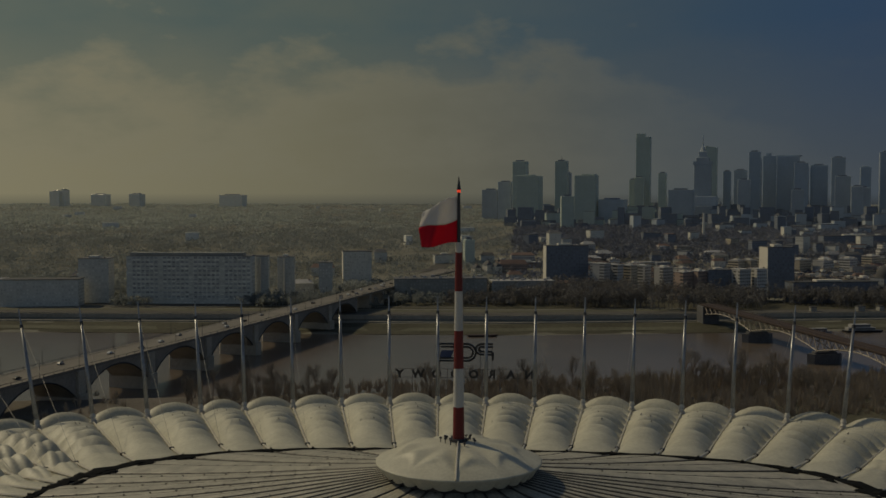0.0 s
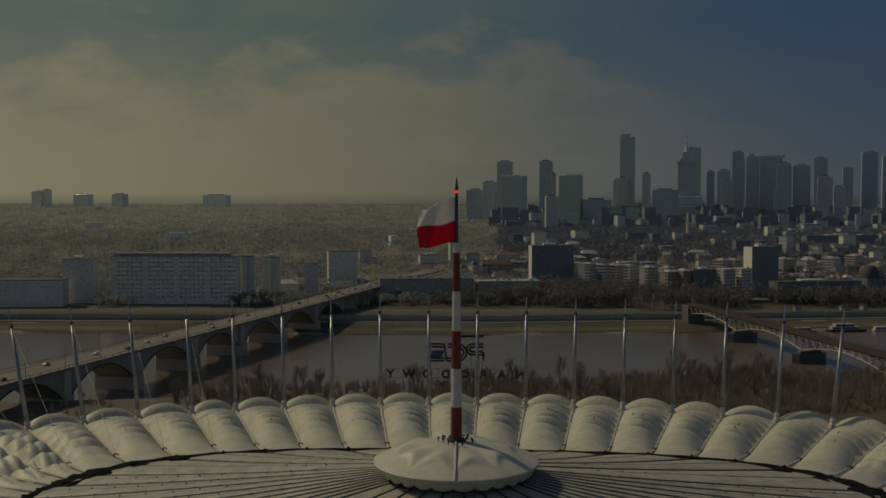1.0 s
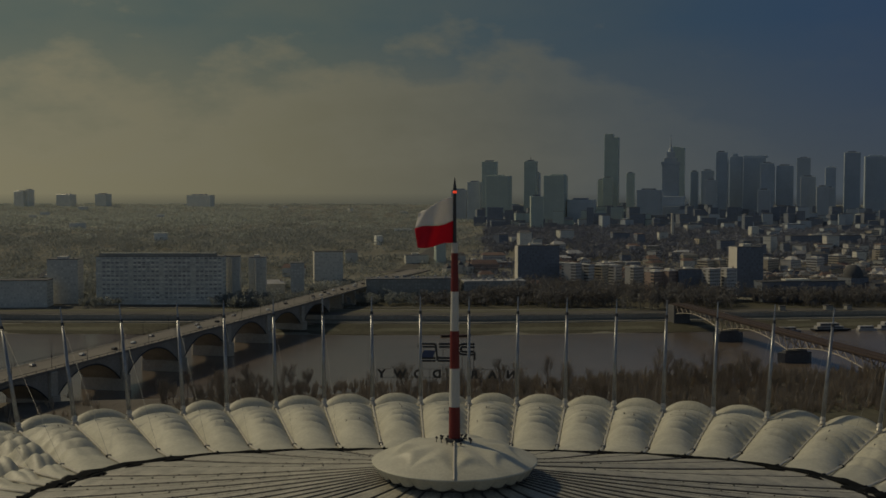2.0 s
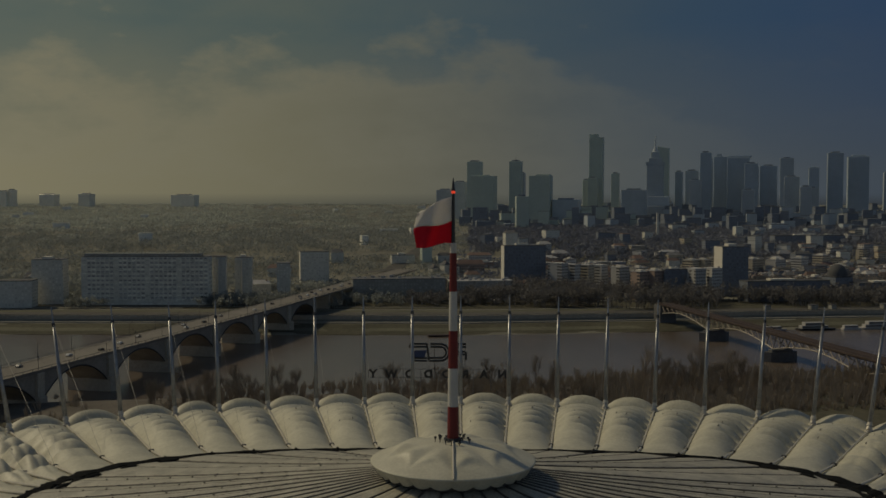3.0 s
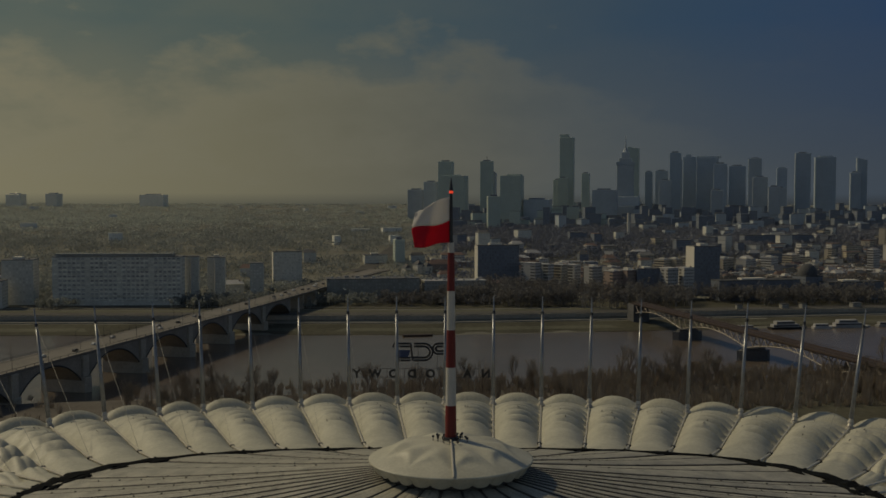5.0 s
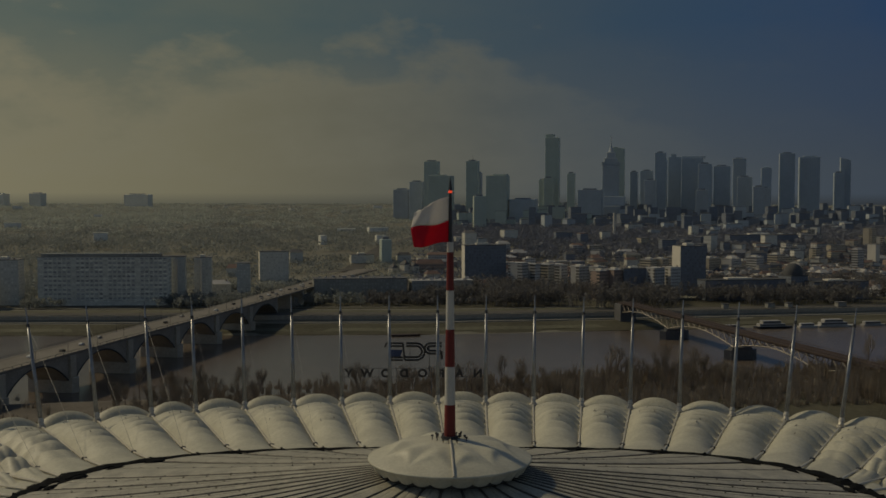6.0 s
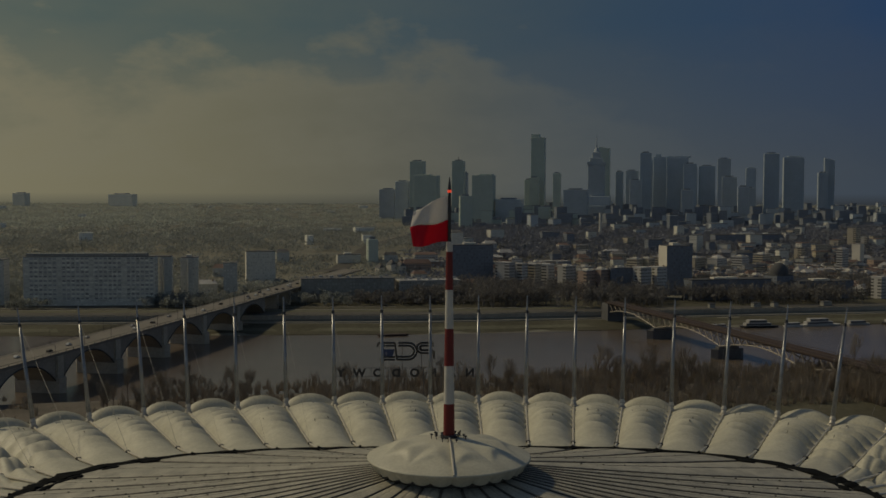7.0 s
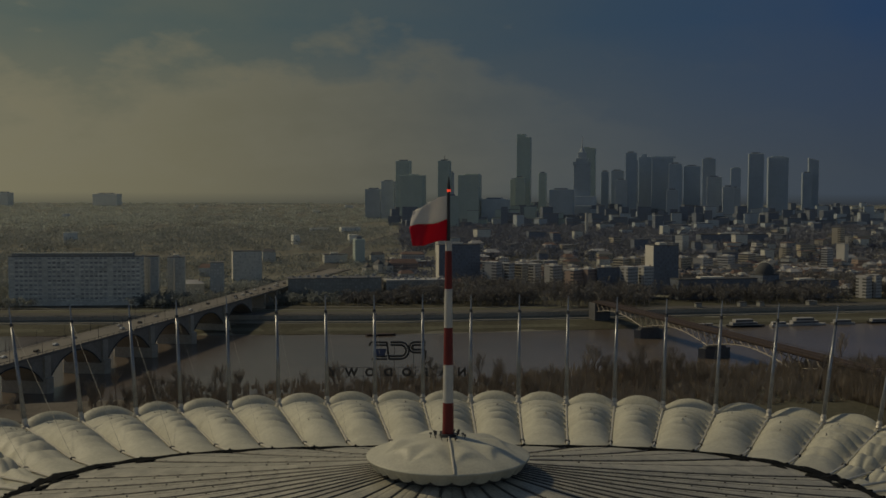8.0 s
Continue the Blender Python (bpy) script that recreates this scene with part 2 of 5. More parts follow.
M_LAMP.node_tree.nodes["Principled BSDF"].inputs["Emission Color"].default_value = (1, 0.08, 0.03, 1)
M_LAMP.node_tree.nodes["Principled BSDF"].inputs["Emission Strength"].default_value = 1.2


# ---- mesh helpers ----
def part(name, bm, material, parent=None, label="", smooth=False):
    me = bpy.data.meshes.new(name)
    bm.normal_update()
    bm.to_mesh(me)
    bm.free()
    me.materials.append(material)
    if smooth:
        for p in me.polygons:
            p.use_smooth = True
    ob = new(name, me)
    if parent is not None:
        ob.parent = parent
    if label:
        ob["label"] = label
    return ob


def share(name, me, parent=None, m=None, label=""):
    ob = new(name, me)
    ob.parent = parent
    if m is not None:
        ob.matrix_basis = m
    if label:
        ob["label"] = label
    return ob


def box(bm, x0, x1, y0, y1, z0, z1, bevel=0.0):
    vs = [bm.verts.new(p) for p in ((x0, y0, z0), (x1, y0, z0), (x1, y1, z0), (x0, y1, z0), (x0, y0, z1), (x1, y0, z1), (x1, y1, z1), (x0, y1, z1))]
    fs = [bm.faces.new([vs[i] for i in f]) for f in ((3, 2, 1, 0), (4, 5, 6, 7), (0, 1, 5, 4), (1, 2, 6, 5), (2, 3, 7, 6), (3, 0, 4, 7))]
    if bevel:
        bmesh.ops.bevel(bm, geom=list({e for f in fs for e in f.edges}), offset=bevel, segments=1, affect="EDGES")


def tube(bm, a, b, r0, r1=None, n=8, cap=True):
    """A tapered round bar from a to b."""
    a, b = Vector(a), Vector(b)
    r1 = r0 if r1 is None else r1
    q = (b - a).to_track_quat("Z", "Y")
    rings = []
    for p, r in ((a, r0), (b, r1)):
        rings.append([bm.verts.new(p + q @ Vector((r * math.cos(2 * math.pi * i / n), r * math.sin(2 * math.pi * i / n), 0))) for i in range(n)])
    for i in range(n):
        bm.faces.new((rings[0][i], rings[0][(i + 1) % n], rings[1][(i + 1) % n], rings[1][i]))
    if cap:
        bm.faces.new(rings[0][::-1])
        bm.faces.new(rings[1])


def sweep(bm, points, r, n=6):
    """One round bar bent along the points."""
    pts = [Vector(p) for p in points]
    rings = []
    for i, p in enumerate(pts):
        way = (pts[min(i + 1, len(pts) - 1)] - pts[max(i - 1, 0)]).normalized()
        q = way.to_track_quat("Z", "Y")
        rings.append([bm.verts.new(p + q @ Vector((r * math.cos(2 * math.pi * j / n), r * math.sin(2 * math.pi * j / n), 0))) for j in range(n)])
    for a, b in zip(rings, rings[1:]):
        for j in range(n):
            bm.faces.new((a[j], a[(j + 1) % n], b[(j + 1) % n], b[j]))
    bm.faces.new(rings[0][::-1])
    bm.faces.new(rings[-1])


def grid(bm, rows):
    """A sheet of quads over rows of points."""
    vs = [[bm.verts.new(p) for p in row] for row in rows]
    for a, b in zip(vs, vs[1:]):
        for i in range(len(a) - 1):
            bm.faces.new((a[i], a[i + 1], b[i + 1], b[i]))
    return vs


def prism(bm, outline, z0, z1):
    low = [bm.verts.new((x, y, z0)) for x, y in outline]
    high = [bm.verts.new((x, y, z1)) for x, y in outline]
    n = len(outline)
    for i in range(n):
        bm.faces.new((low[i], low[(i + 1) % n], high[(i + 1) % n], high[i]))
    bm.faces.new(high)
    bm.faces.new(low[::-1])


def thing(name, label, category, at=(0, 0, 0), group="", kind=""):
    ob = tagged(new(name), label, category, group, kind)
    ob.location = at
    return ob

# ---- land and water ----
SLOPE = 0.193          # the river runs slightly askew to the stadium


def bank_far(x):
    x = max(-1500, min(1500, x))
    return 738 + 0.165 * max(0, x) + 0.02 * min(0, x)


def bank_near(x):
    return 448 + SLOPE * max(-1500, min(1500, x))


def smooth(a, b, v):
    u = min(1, max(0, (v - a) / (b - a)))
    return u * u * (3 - 2 * u)


def ground_z(x, y):
    """Height of the land: floodplain by the river, then the escarpment, the plateau of the town and low hills far behind it."""
    d = y - bank_far(x)
    if d < 0:
        return 0.0
    return 1.5 + 24.0 * smooth(330, 750, d) + 26.0 * smooth(2300, 4300, d)


def land_rows():
    xs = [-9000, -5000, -3000, -2000, -1400] + [-1000 + 50 * i for i in range(41)] + [1400, 2000, 3000, 5000, 9000]
    rows = []
    for kind, d in [("y", -9000), ("y", -2000), ("y", -600), ("y", -200), ("y", 100), ("y", 250), ("n", -70), ("n", -25), ("n", -9), ("n", 0), ("n", 12), ("f", -52), ("f", -39), ("f", -30), ("f", -12), ("f", 0), ("f", 5), ("f", 18), ("f", 24), ("f", 60), ("f", 150), ("f", 300)] + [("f", 340 + 50 * i) for i in range(10)] + [("f", 1100), ("f", 1600)] + [("f", 2000 + 150 * i) for i in range(17)] + [("f", 5000), ("f", 9000)]:
        row = []
        for x in xs:
            cx = max(-1500, min(1500, x))
            if kind == "y":
                row.append((x, d if d < 200 else min(d, bank_near(cx) - 90), 0))
            elif kind == "n":
                row.append((x, bank_near(cx) + d, {-70: 0, -25: -0.5, -9: -3.0, 0: -7.0, 12: -11}[d]))
            else:
                y = bank_far(cx) + d
                z = {-52: -11, -39: -7.1, -30: -6.2, -12: -4.9, 0: -4.0, 5: -3.5, 18: -3.0, 24: 1.2}.get(d)
                row.append((x, y, ground_z(cx, y) if z is None else z))
        rows.append(row)
    return rows


bm = bmesh.new()
grid(bm, land_rows())
tagged(part("ground", bm, M_GROUND, smooth=True), "dull brown winter ground of park and town", "ground", kind="structure")
bm = bmesh.new()
grid(bm, [[(x, bank_near(max(-1500, min(1500, x))) - 2, -7) for x in (-9000, -1500, -500, 0, 500, 1500, 9000)], [(x, bank_far(max(-1500, min(1500, x))) + 2, -7) for x in (-9000, -1500, -500, 0, 500, 1500, 9000)]])
tagged(part("water", bm, M_WATER), "broad brown river with a dull grey sheen", "river", kind="structure")


def strip(name, d0, d1, z, material, label, category, x0=-900, x1=900, thick=0.4):
    """A road or wall that follows the far bank."""
    bm = bmesh.new()
    n = 24
    outline = []
    for i in range(n + 1):
        x = x0 + (x1 - x0) * i / n
        outline.append((x, bank_far(x) + d0))
    for i in range(n, -1, -1):
        x = x0 + (x1 - x0) * i / n
        outline.append((x, bank_far(x) + d1))
    prism(bm, outline, z - thick, z)
    return tagged(part(name, bm, material), label, category, kind="structure")


bm = bmesh.new()
grid(bm, [[(x, bank_far(x) + d + 1.5 * math.sin(x / 37) + 1.2 * math.sin(x / 13), z) for x in range(-1000, 1001, 10)] for d, z in ((-37, -6.75), (-30, -6.0), (-12, -4.7), (0, -3.8), (5, -3.3))])
tagged(part("riverbank", bm, M_GRASS), "dull green grassy slope of the far river bank", "river bank", kind="structure")
bm = bmesh.new()
grid(bm, [[(x, bank_far(x) + d + 1.2 * math.sin(x / 23), z) for x in range(-1000, 1001, 10)] for d, z in ((-26, -5.55), (-12, -4.6))])
tagged(part("lawn", bm, M_OLIVE), "lighter olive strip of grass on the far bank", "lawn", kind="structure")
strip("pavement", 8, 12, -2.6, M_PAVE, "pale riverside promenade along the far bank", "promenade", thick=1.5)
strip("embankment_wall", 20, 21.5, 1.9, M_SAND, "pale stone embankment wall above the promenade", "wall", thick=6)
bm = bmesh.new()
grid(bm, [[(x, 165, 0.06) for x in range(-900, 901, 60)], [(x, bank_near(x) - 72, 0.06) for x in range(-900, 901, 60)]])
tagged(part("lawn", bm, M_GRASS), "dull winter grass between stadium and river", "lawn", kind="structure")
bm = bmesh.new()
grid(bm, [[(x, bank_near(x) + d, z) for x in range(-900, 901, 30)] for d, z in ((-72.5, 0.12), (-25, -0.35), (-9, -2.85), (-1, -6.9))])
tagged(part("riverbank", bm, M_SCRUB), "dark brown scrubby near bank of the river", "river bank", kind="structure")
strip("road", 26, 46, 1.75, M_ASPHALT, "grey riverside road on the embankment", "road")
strip("road", 65, 69, 1.75, M_PAVE, "pale parallel road behind the embankment", "road", x0=-900, x1=150)
strip("lawn", 47, 64, 1.66, M_OLIVE, "olive winter grass between the two river roads", "lawn", x0=-900, x1=150)
for d0, d1, x0, x1 in ((78, 83, -420, -255), (92, 95, -400, -190), (104, 109, -350, -230), (116, 119, -300, -120), (86, 89, -140, -20)):
    strip("pavement", d0, d1, 1.85, M_PAVE, "pale car park lane beside the river road", "pavement", x0=x0, x1=x1)
strip("lawn", 46.5, 71.5, 1.62, M_GRASS, "dark winter grass strip along the river road", "lawn", x0=155, x1=900)
strip("lawn", 72, 130, 1.65, M_GRASS, "dull green winter lawn behind the road", "lawn", x0=-900, x1=900)

# ---- stadium roof ----
A, B = 155.0, 137.0           # half axes of the mast ring
RING_A, RING_B, RING_N = 72.0, 56.8, 3.2
Z_BASE, Z_RING, Z_NODE, Z_TIP = 48.1, 54.15, 51.3, 76.3
SHIFT = -0.03


def ring_table():
    pts, s = [], [0.0]
    n = 400
    for i in range(n + 1):
        a = 0.5 * math.pi * i / n
        pts.append((RING_A * math.sin(a) ** (2 / RING_N), RING_B * math.cos(a) ** (2 / RING_N)))
        if i:
            s.append(s[-1] + math.hypot(pts[-1][0] - pts[-2][0], pts[-1][1] - pts[-2][1]))
    return pts, s


RING_PTS, RING_S = ring_table()
QUARTER = RING_S[-1]


def ring_at(k):
    """The point of the inner ring that bay line k (0 to 72, from the far side) runs to."""
    k = k % 72
    sx, sy = 1, 1
    if k > 36:
        k, sx = 72 - k, -1
    if k > 18:
        k, sy = 36 - k, -1
    # on the river side the bay lines stand a little to the north
    off = 0.0 if sy < 0 else 0.9 + 1.4 * smooth(0.5, 3, k) if sx > 0 else -0.9 - 0.7 * smooth(5, 8, k)
    s9 = 75 + (0 if sy < 0 else 2.3 if sx > 0 else -1.6)
    s = 8.0 * k + off if k <= 6 else 48 + 9.0 * (k - 6) + off if k <= 9 else s9 + (QUARTER - s9) * (k - 9) / 9
    if s < 2:
        return Vector((sx * s, sy * RING_B, Z_RING))
    j = max(1, min(len(RING_S) - 1, int(np.searchsorted(RING_S, s))))
    f = (s - RING_S[j - 1]) / max(1e-9, RING_S[j] - RING_S[j - 1])
    x = RING_PTS[j - 1][0] + f * (RING_PTS[j][0] - RING_PTS[j - 1][0])
    y = RING_PTS[j - 1][1] + f * (RING_PTS[j][1] - RING_PTS[j - 1][1])
    return Vector((sx * x, sy * y, Z_RING))


def mast_angle(k):
    k = (k + 36) % 72 - 36
    a = min(abs(k), 5) * 0.0825 + max(abs(k) - 5, 0) * (math.pi - 0.4125) / 31
    if k < -5:
        a -= 0.016 * min(1, -k - 5) * (k + 36) / 31
    return math.copysign(a, k)


def mast_base(k):
    a = mast_angle(k)
    return Vector((A * math.sin(a), B * math.cos(a), Z_BASE))


def outward(k):
    a = mast_angle(k)
    return Vector((math.sin(a) / A, math.cos(a) / B, 0)).normalized()


def node_share(k):
    """How far out along its valley the stay of bay line k is tied down."""
    return 0.215 + 0.06 * smooth(3, 8, abs((k + 36) % 72 - 36))


def node_at(k):
    r, b = ring_at(k), mast_base(k)
    p = r.lerp(b, node_share(k))
    p.z = Z_NODE
    return p


def valley(k, v):
    """A point of valley k: v 0 at the inner ring, 1 at the mast, up to 1.16 at the eave."""
    r, b = ring_at(k), mast_base(k)
    p = r.lerp(b, v) if v <= 1 else b + outward(k) * (v - 1) * 60
    nv = node_share(k)
    if v <= nv:
        p.z = Z_RING + (Z_NODE - Z_RING) * v / nv
    elif v <= 1:
        p.z = Z_NODE + (Z_BASE - 0.6 - Z_NODE) * (v - nv) / (1 - nv)
    else:
        w = (v - 1) / 0.16
        p.z = Z_BASE - 0.6 + 0.7 * math.sin(math.pi * min(1, w * 1.3)) - 2.2 * w * w
    return p


def rise(v):
    """Height of the arched membrane over its valleys."""
    if v <= 1:
        return 3.7 * math.sin(min(1, v / 0.6) * math.pi / 2) ** 1.3 - 2.3 * max(0, (v - 0.45) / 0.55) ** 2
    w = (v - 1) / 0.16
    return 2.3 + 0.25 * math.sin(math.pi * min(1, w * 1.4)) - 1.0 * max(0, w - 0.55) / 0.45


roof = thing("stadium_roof", "white membrane stadium roof of arched bays in a ring", "roof", (0, 0, 0))
VS = [0, 0.05, 0.1, 0.16, 0.215] + [0.235 + 0.0093 * j for j in range(79)] + [0.975, 0.988, 1.0, 1.012, 1.025, 1.045, 1.065, 1.09, 1.115, 1.14, 1.16]
rnd = random.Random(4)
for i in range(72):
    k0, k1 = i + SHIFT, i + 1 + SHIFT
    bm = bmesh.new()
    rows = []
    ph = rnd.uniform(0, 6)
    kk = min((i + 0.5) % 36, 36 - (i + 0.5) % 36)
    corner = max(0, min(1, 1.3 - abs(kk - 10.6) / 2.3))     # slacker cloth in the corners
    for v in VS:
        p, q = valley(k0, v), valley(k1, v)
        row = []
        for j in range(19):
            u = j / 18
            c = p.lerp(q, u)
            h = 1 - abs(2 * u - 1) ** 2.2
            c.z += rise(v) * h
            start = 0.3 - 0.26 * corner
            if start < v < 0.97:      # folds across the bay, stronger on one side
                fold = 1 - abs(math.sin(v * (28 - 7 * corner) + 0.3 * math.sin(ph) + 0.2 * math.sin(4 * u + ph))) ** 0.9
                deep = fold * (1 - abs(2 * u - 1) ** 6) * min(1, (v - start) * 4) * min(1, (0.97 - v) * 14)
                c.z -= (2.2 + (1.1 if i < 36 else 0.0) + 0.3 * corner) * deep * (0.2 + 0.8 * min(1, max(corner, 2.6 * u - 0.8)))
                c += (p - q).normalized() * 1.5 * deep * max(0, 2 * u - 1)
            if corner and 0.1 < v < 0.95:      # and lobes along it
                c.z -= 1.0 * corner * (1 - abs(math.sin(2.0 * math.pi * u + 0.5 * math.sin(9 * v + ph))) ** 0.8) * h * min(1, (v - 0.1) * 5) * min(1, (0.95 - v) * 8)
            c.z -= 1.9 * h ** 0.7 * max(0, 1 - abs(v - 1.006) / 0.035)
            row.append(c)
        rows.append(row)
    grid(bm, rows)
    for f in bm.faces:
        f.normal_flip()
    part("membrane_panel", bm, M_MEMBRANE, roof, smooth=True)
    # valley cable along the seam
    bm = bmesh.new()
    pts = [valley(k0, v) + Vector((0, 0, 0.42)) for v in (0.0, node_share(k0), 0.6, 0.985)]
    sweep(bm, pts, 0.24)
    part("valley_cable", bm, M_CABLE, roof)
    bm = bmesh.new()
    n0 = node_at(k0)
    box(bm, n0.x - 0.45, n0.x + 0.45, n0.y - 0.45, n0.y + 0.45, n0.z - 0.1, n0.z + 0.75, 0.12)
    part("cable_node", bm, M_DARKSTEEL, roof)

# black gutter round the inner roof
bm = bmesh.new()
rows = [[], [], [], [], []]
for j in range(289):
    k = j / 4 + SHIFT
    c = ring_at(k)
    d = Vector((c.x / RING_A ** 2, c.y / RING_B ** 2, 0)).normalized()
    kk = min(k % 36, 36 - k % 36)
    corner = max(0, 1 - abs(kk - 9.5) / 3.0)
    for r, (o, z) in enumerate(((-1.4, -0.3), (-1.25, 0.55), (-0.4, 0.78), (0.25, 0.62), (0.65, -0.8))):
        rows[r].append(c + d * o * (1 + 0.9 * corner + (0.12 + 0.25 * corner) * math.sin(j * 2.3)) + Vector((0, 0, z + 0.25 * corner + (0.06 + 0.2 * corner) * math.sin(j * 1.7))))
grid(bm, rows)
part("gutter", bm, M_GUTTER, roof, "black gutter with cable clamps")
bm = bmesh.new()
box(bm, -0.75, 0.75, -0.4, 0.4, 0.0, 0.35, 0.1)
box(bm, -0.22, 0.22, -0.6, 0.6, 0.25, 0.55, 0.08)
clamp_me = bpy.data.meshes.new("cable_clamp")
bm.to_mesh(clamp_me)
bm.free()
clamp_me.materials.append(M_GUTTER)
for i in range(72):
    c, n2 = ring_at(i + SHIFT), ring_at(i + SHIFT + 0.2)
    share("cable_clamp", clamp_me, roof, Matrix.Translation(c + Vector((0, 0, 0.3))) @ Matrix.Rotation(math.atan2(n2.y - c.y, n2.x - c.x), 4, "Z"))

# eave beam and outer wall below the roof
bm = bmesh.new()
rows = [[], [], [], []]
for j in range(145):
    k = j / 2 + SHIFT
    b, o = mast_base(k), outward(k)
    for r, (d, z) in enumerate(((9.6, 45.8), (9.9, 44.5), (4.0, 12.0), (0.0, 0.0))):
        rows[r].append(Vector((b.x, b.y, 0)) + o * d + Vector((0, 0, z)))
grid(bm, rows)
part("outer_wall", bm, M_GREYW, roof)

# inner roof: long strips that fall from the crown to the gutter
inner = thing("inner_roof", "pale grey folding roof of long strips with studded seams", "roof", (0, 0, 0))
N_STRIP = 36
CROWN_R, CROWN_Z = 9.6, 64.4


def seam(k, v):
    r = ring_at(k)
    a = math.atan2(r.x, r.y)
    c = Vector((CROWN_R * math.sin(a), CROWN_R * math.cos(a), CROWN_Z))
    p = c.lerp(r, v)
    p.z = CROWN_Z + (Z_RING + 0.05 - CROWN_Z) * v - 1.6 * v * (1 - v)
    return p


bm_stud = bmesh.new()
box(bm_stud, -0.14, 0.14, -0.14, 0.14, 0.0, 0.16, 0.04)
stud_me = bpy.data.meshes.new("stud")
bm_stud.to_mesh(stud_me)
bm_stud.free()
stud_me.materials.append(M_SEAM)
for i in range(N_STRIP):
    k0, k1 = 2 * i + 1 + SHIFT, 2 * i + 3 + SHIFT
    bm = bmesh.new()
    rows = []
    for j in range(13):
        v = j / 12
        p, q = seam(k0, v), seam(k1, v)
        w = (q - p).length
        row = [p.lerp(q, 0.02) + Vector((0, 0, -0.25))]
        for u in (0.05, 0.12, 0.25, 0.38, 0.47, 0.5, 0.53, 0.62, 0.75, 0.88, 0.95):
            c = p.lerp(q, u)
            c.z += min(0.45, 0.04 * w + 0.08) * (1 - (2 * u - 1) ** 2) - 0.12 * (abs(u - 0.5) < 0.01)
            row.append(c)
        row.append(p.lerp(q, 0.98) + Vector((0, 0, -0.25)))
        rows.append(row)
    grid(bm, rows)
    part("membrane_strip", bm, M_STRIP, inner, smooth=True)
    bm = bmesh.new()
    sweep(bm, [seam(k0, j / 8) + Vector((0, 0, 0.05)) for j in range(9)], 0.19, 5)
    length = (seam(k0, 1) - seam(k0, 0)).length
    off = rnd.uniform(0.1, 0.9)
    for j in range(3, int(length / 4.6)):
        share("stud", stud_me, inner, Matrix.Translation(seam(k0, (j + off) * 4.6 / length) + Vector((0, 0, 0.12))))
        if j > 3:
            v = (j - off) * 4.6 / length
            share("stud", stud_me, inner, Matrix.Translation(seam(k0, v).lerp(seam(k1, v), 0.5) + Vector((0, 0, 0.36))))
    part("seam_cable", bm, M_SEAM, inner)
    bm = bmesh.new()
    sweep(bm, [seam(k0, v).lerp(seam(k1, v), 0.5) + Vector((0, 0, min(0.45, 0.04 * (seam(k0, v) - seam(k1, v)).length + 0.08) - 0.06)) for v in (0.28, 0.46, 0.64, 0.82, 0.99)], 0.07, 4)
    part("seam_cable", bm, M_SEAM, inner)
bm = bmesh.new()
rows = []
for v in (0, 0.25, 0.5, 0.75, 1.0):
    rows.append([seam(j + SHIFT, v) + Vector((0, 0, -0.5)) for j in range(73)])
grid(bm, rows)
part("lining", bm, M_SEAM, inner)

# black raised pads stand in for dark openings where seams gather at gutter corners
for c0 in (9.0, 27.0, 45.0, 63.0):
    for q in (-2, -1, 0, 1, 2):
        c = seam(c0 + q * 0.9, 0.945)
        a = math.atan2(ring_at(c0 + q * 0.9 + 0.2).y - ring_at(c0 + q * 0.9).y, ring_at(c0 + q * 0.9 + 0.2).x - ring_at(c0 + q * 0.9).x)
        bm = bmesh.new()
        rows = []
        for t in range(5):
            e = 0.5 * math.pi * t / 4
            rows.append([(2.0 * math.cos(e) * math.cos(2 * math.pi * i / 12), 0.8 * math.cos(e) * math.sin(2 * math.pi * i / 12), 0.45 * math.sin(e)) for i in range(13)])
        grid(bm, rows)
        pad = part("dark_pad", bm, M_GUTTER, inner)
        pad.matrix_basis = Matrix.Translation(c + Vector((0, 0, 0.15))) @ Matrix.Rotation(a, 4, "Z")

# small dark flaps on the bays
bm = bmesh.new()
box(bm, -0.09, 0.09, -0.8, 0.8, 0.0, 0.12, 0.03)
flap_me = bpy.data.meshes.new("vent_flap")
bm.to_mesh(flap_me)
bm.free()
flap_me.materials.append(M_SEAM)
for i in list(range(58, 72)) + list(range(0, 14)):
    for q in range(3):
        u, v = rnd.uniform(0.2, 0.62), rnd.uniform(0.45, 0.93)
        p0, p1 = valley(i + SHIFT, v), valley(i + 1 + SHIFT, v)
        c = p0.lerp(p1, u)
        c.z += rise(v) * (1 - abs(2 * u - 1) ** 2.2) - 0.12
        d = mast_base(i + 0.5) - ring_at(i + 0.5)
        share("vent_flap", flap_me, roof, Matrix.Translation(c) @ Matrix.Rotation(math.atan2(-d.x, d.y), 4, "Z"))

# ---- crown and spire ----
crown = thing("membrane_dome", "white membrane crown at the foot of the spire", "dome", (0, 0, 0))
R_RIM, Z_RIM = 11.5, 66.7
N_SEC = 10


def dome_z(v):
    return Z_RIM + 2.65 * (1 - v ** 1.9)


def pillow(u, v):
    """Each sector bulges half way out and falls off along an arc towards the rim."""
    w = 2 * u - 1
    d = v - 0.6 - 0.22 * w * w
    return 0.46 * (1 - w * w) ** 1.4 * math.exp(-(d / (0.3 if d < 0 else 0.06)) ** 2) * max(0, min(1, (v - 0.15) / 0.4))


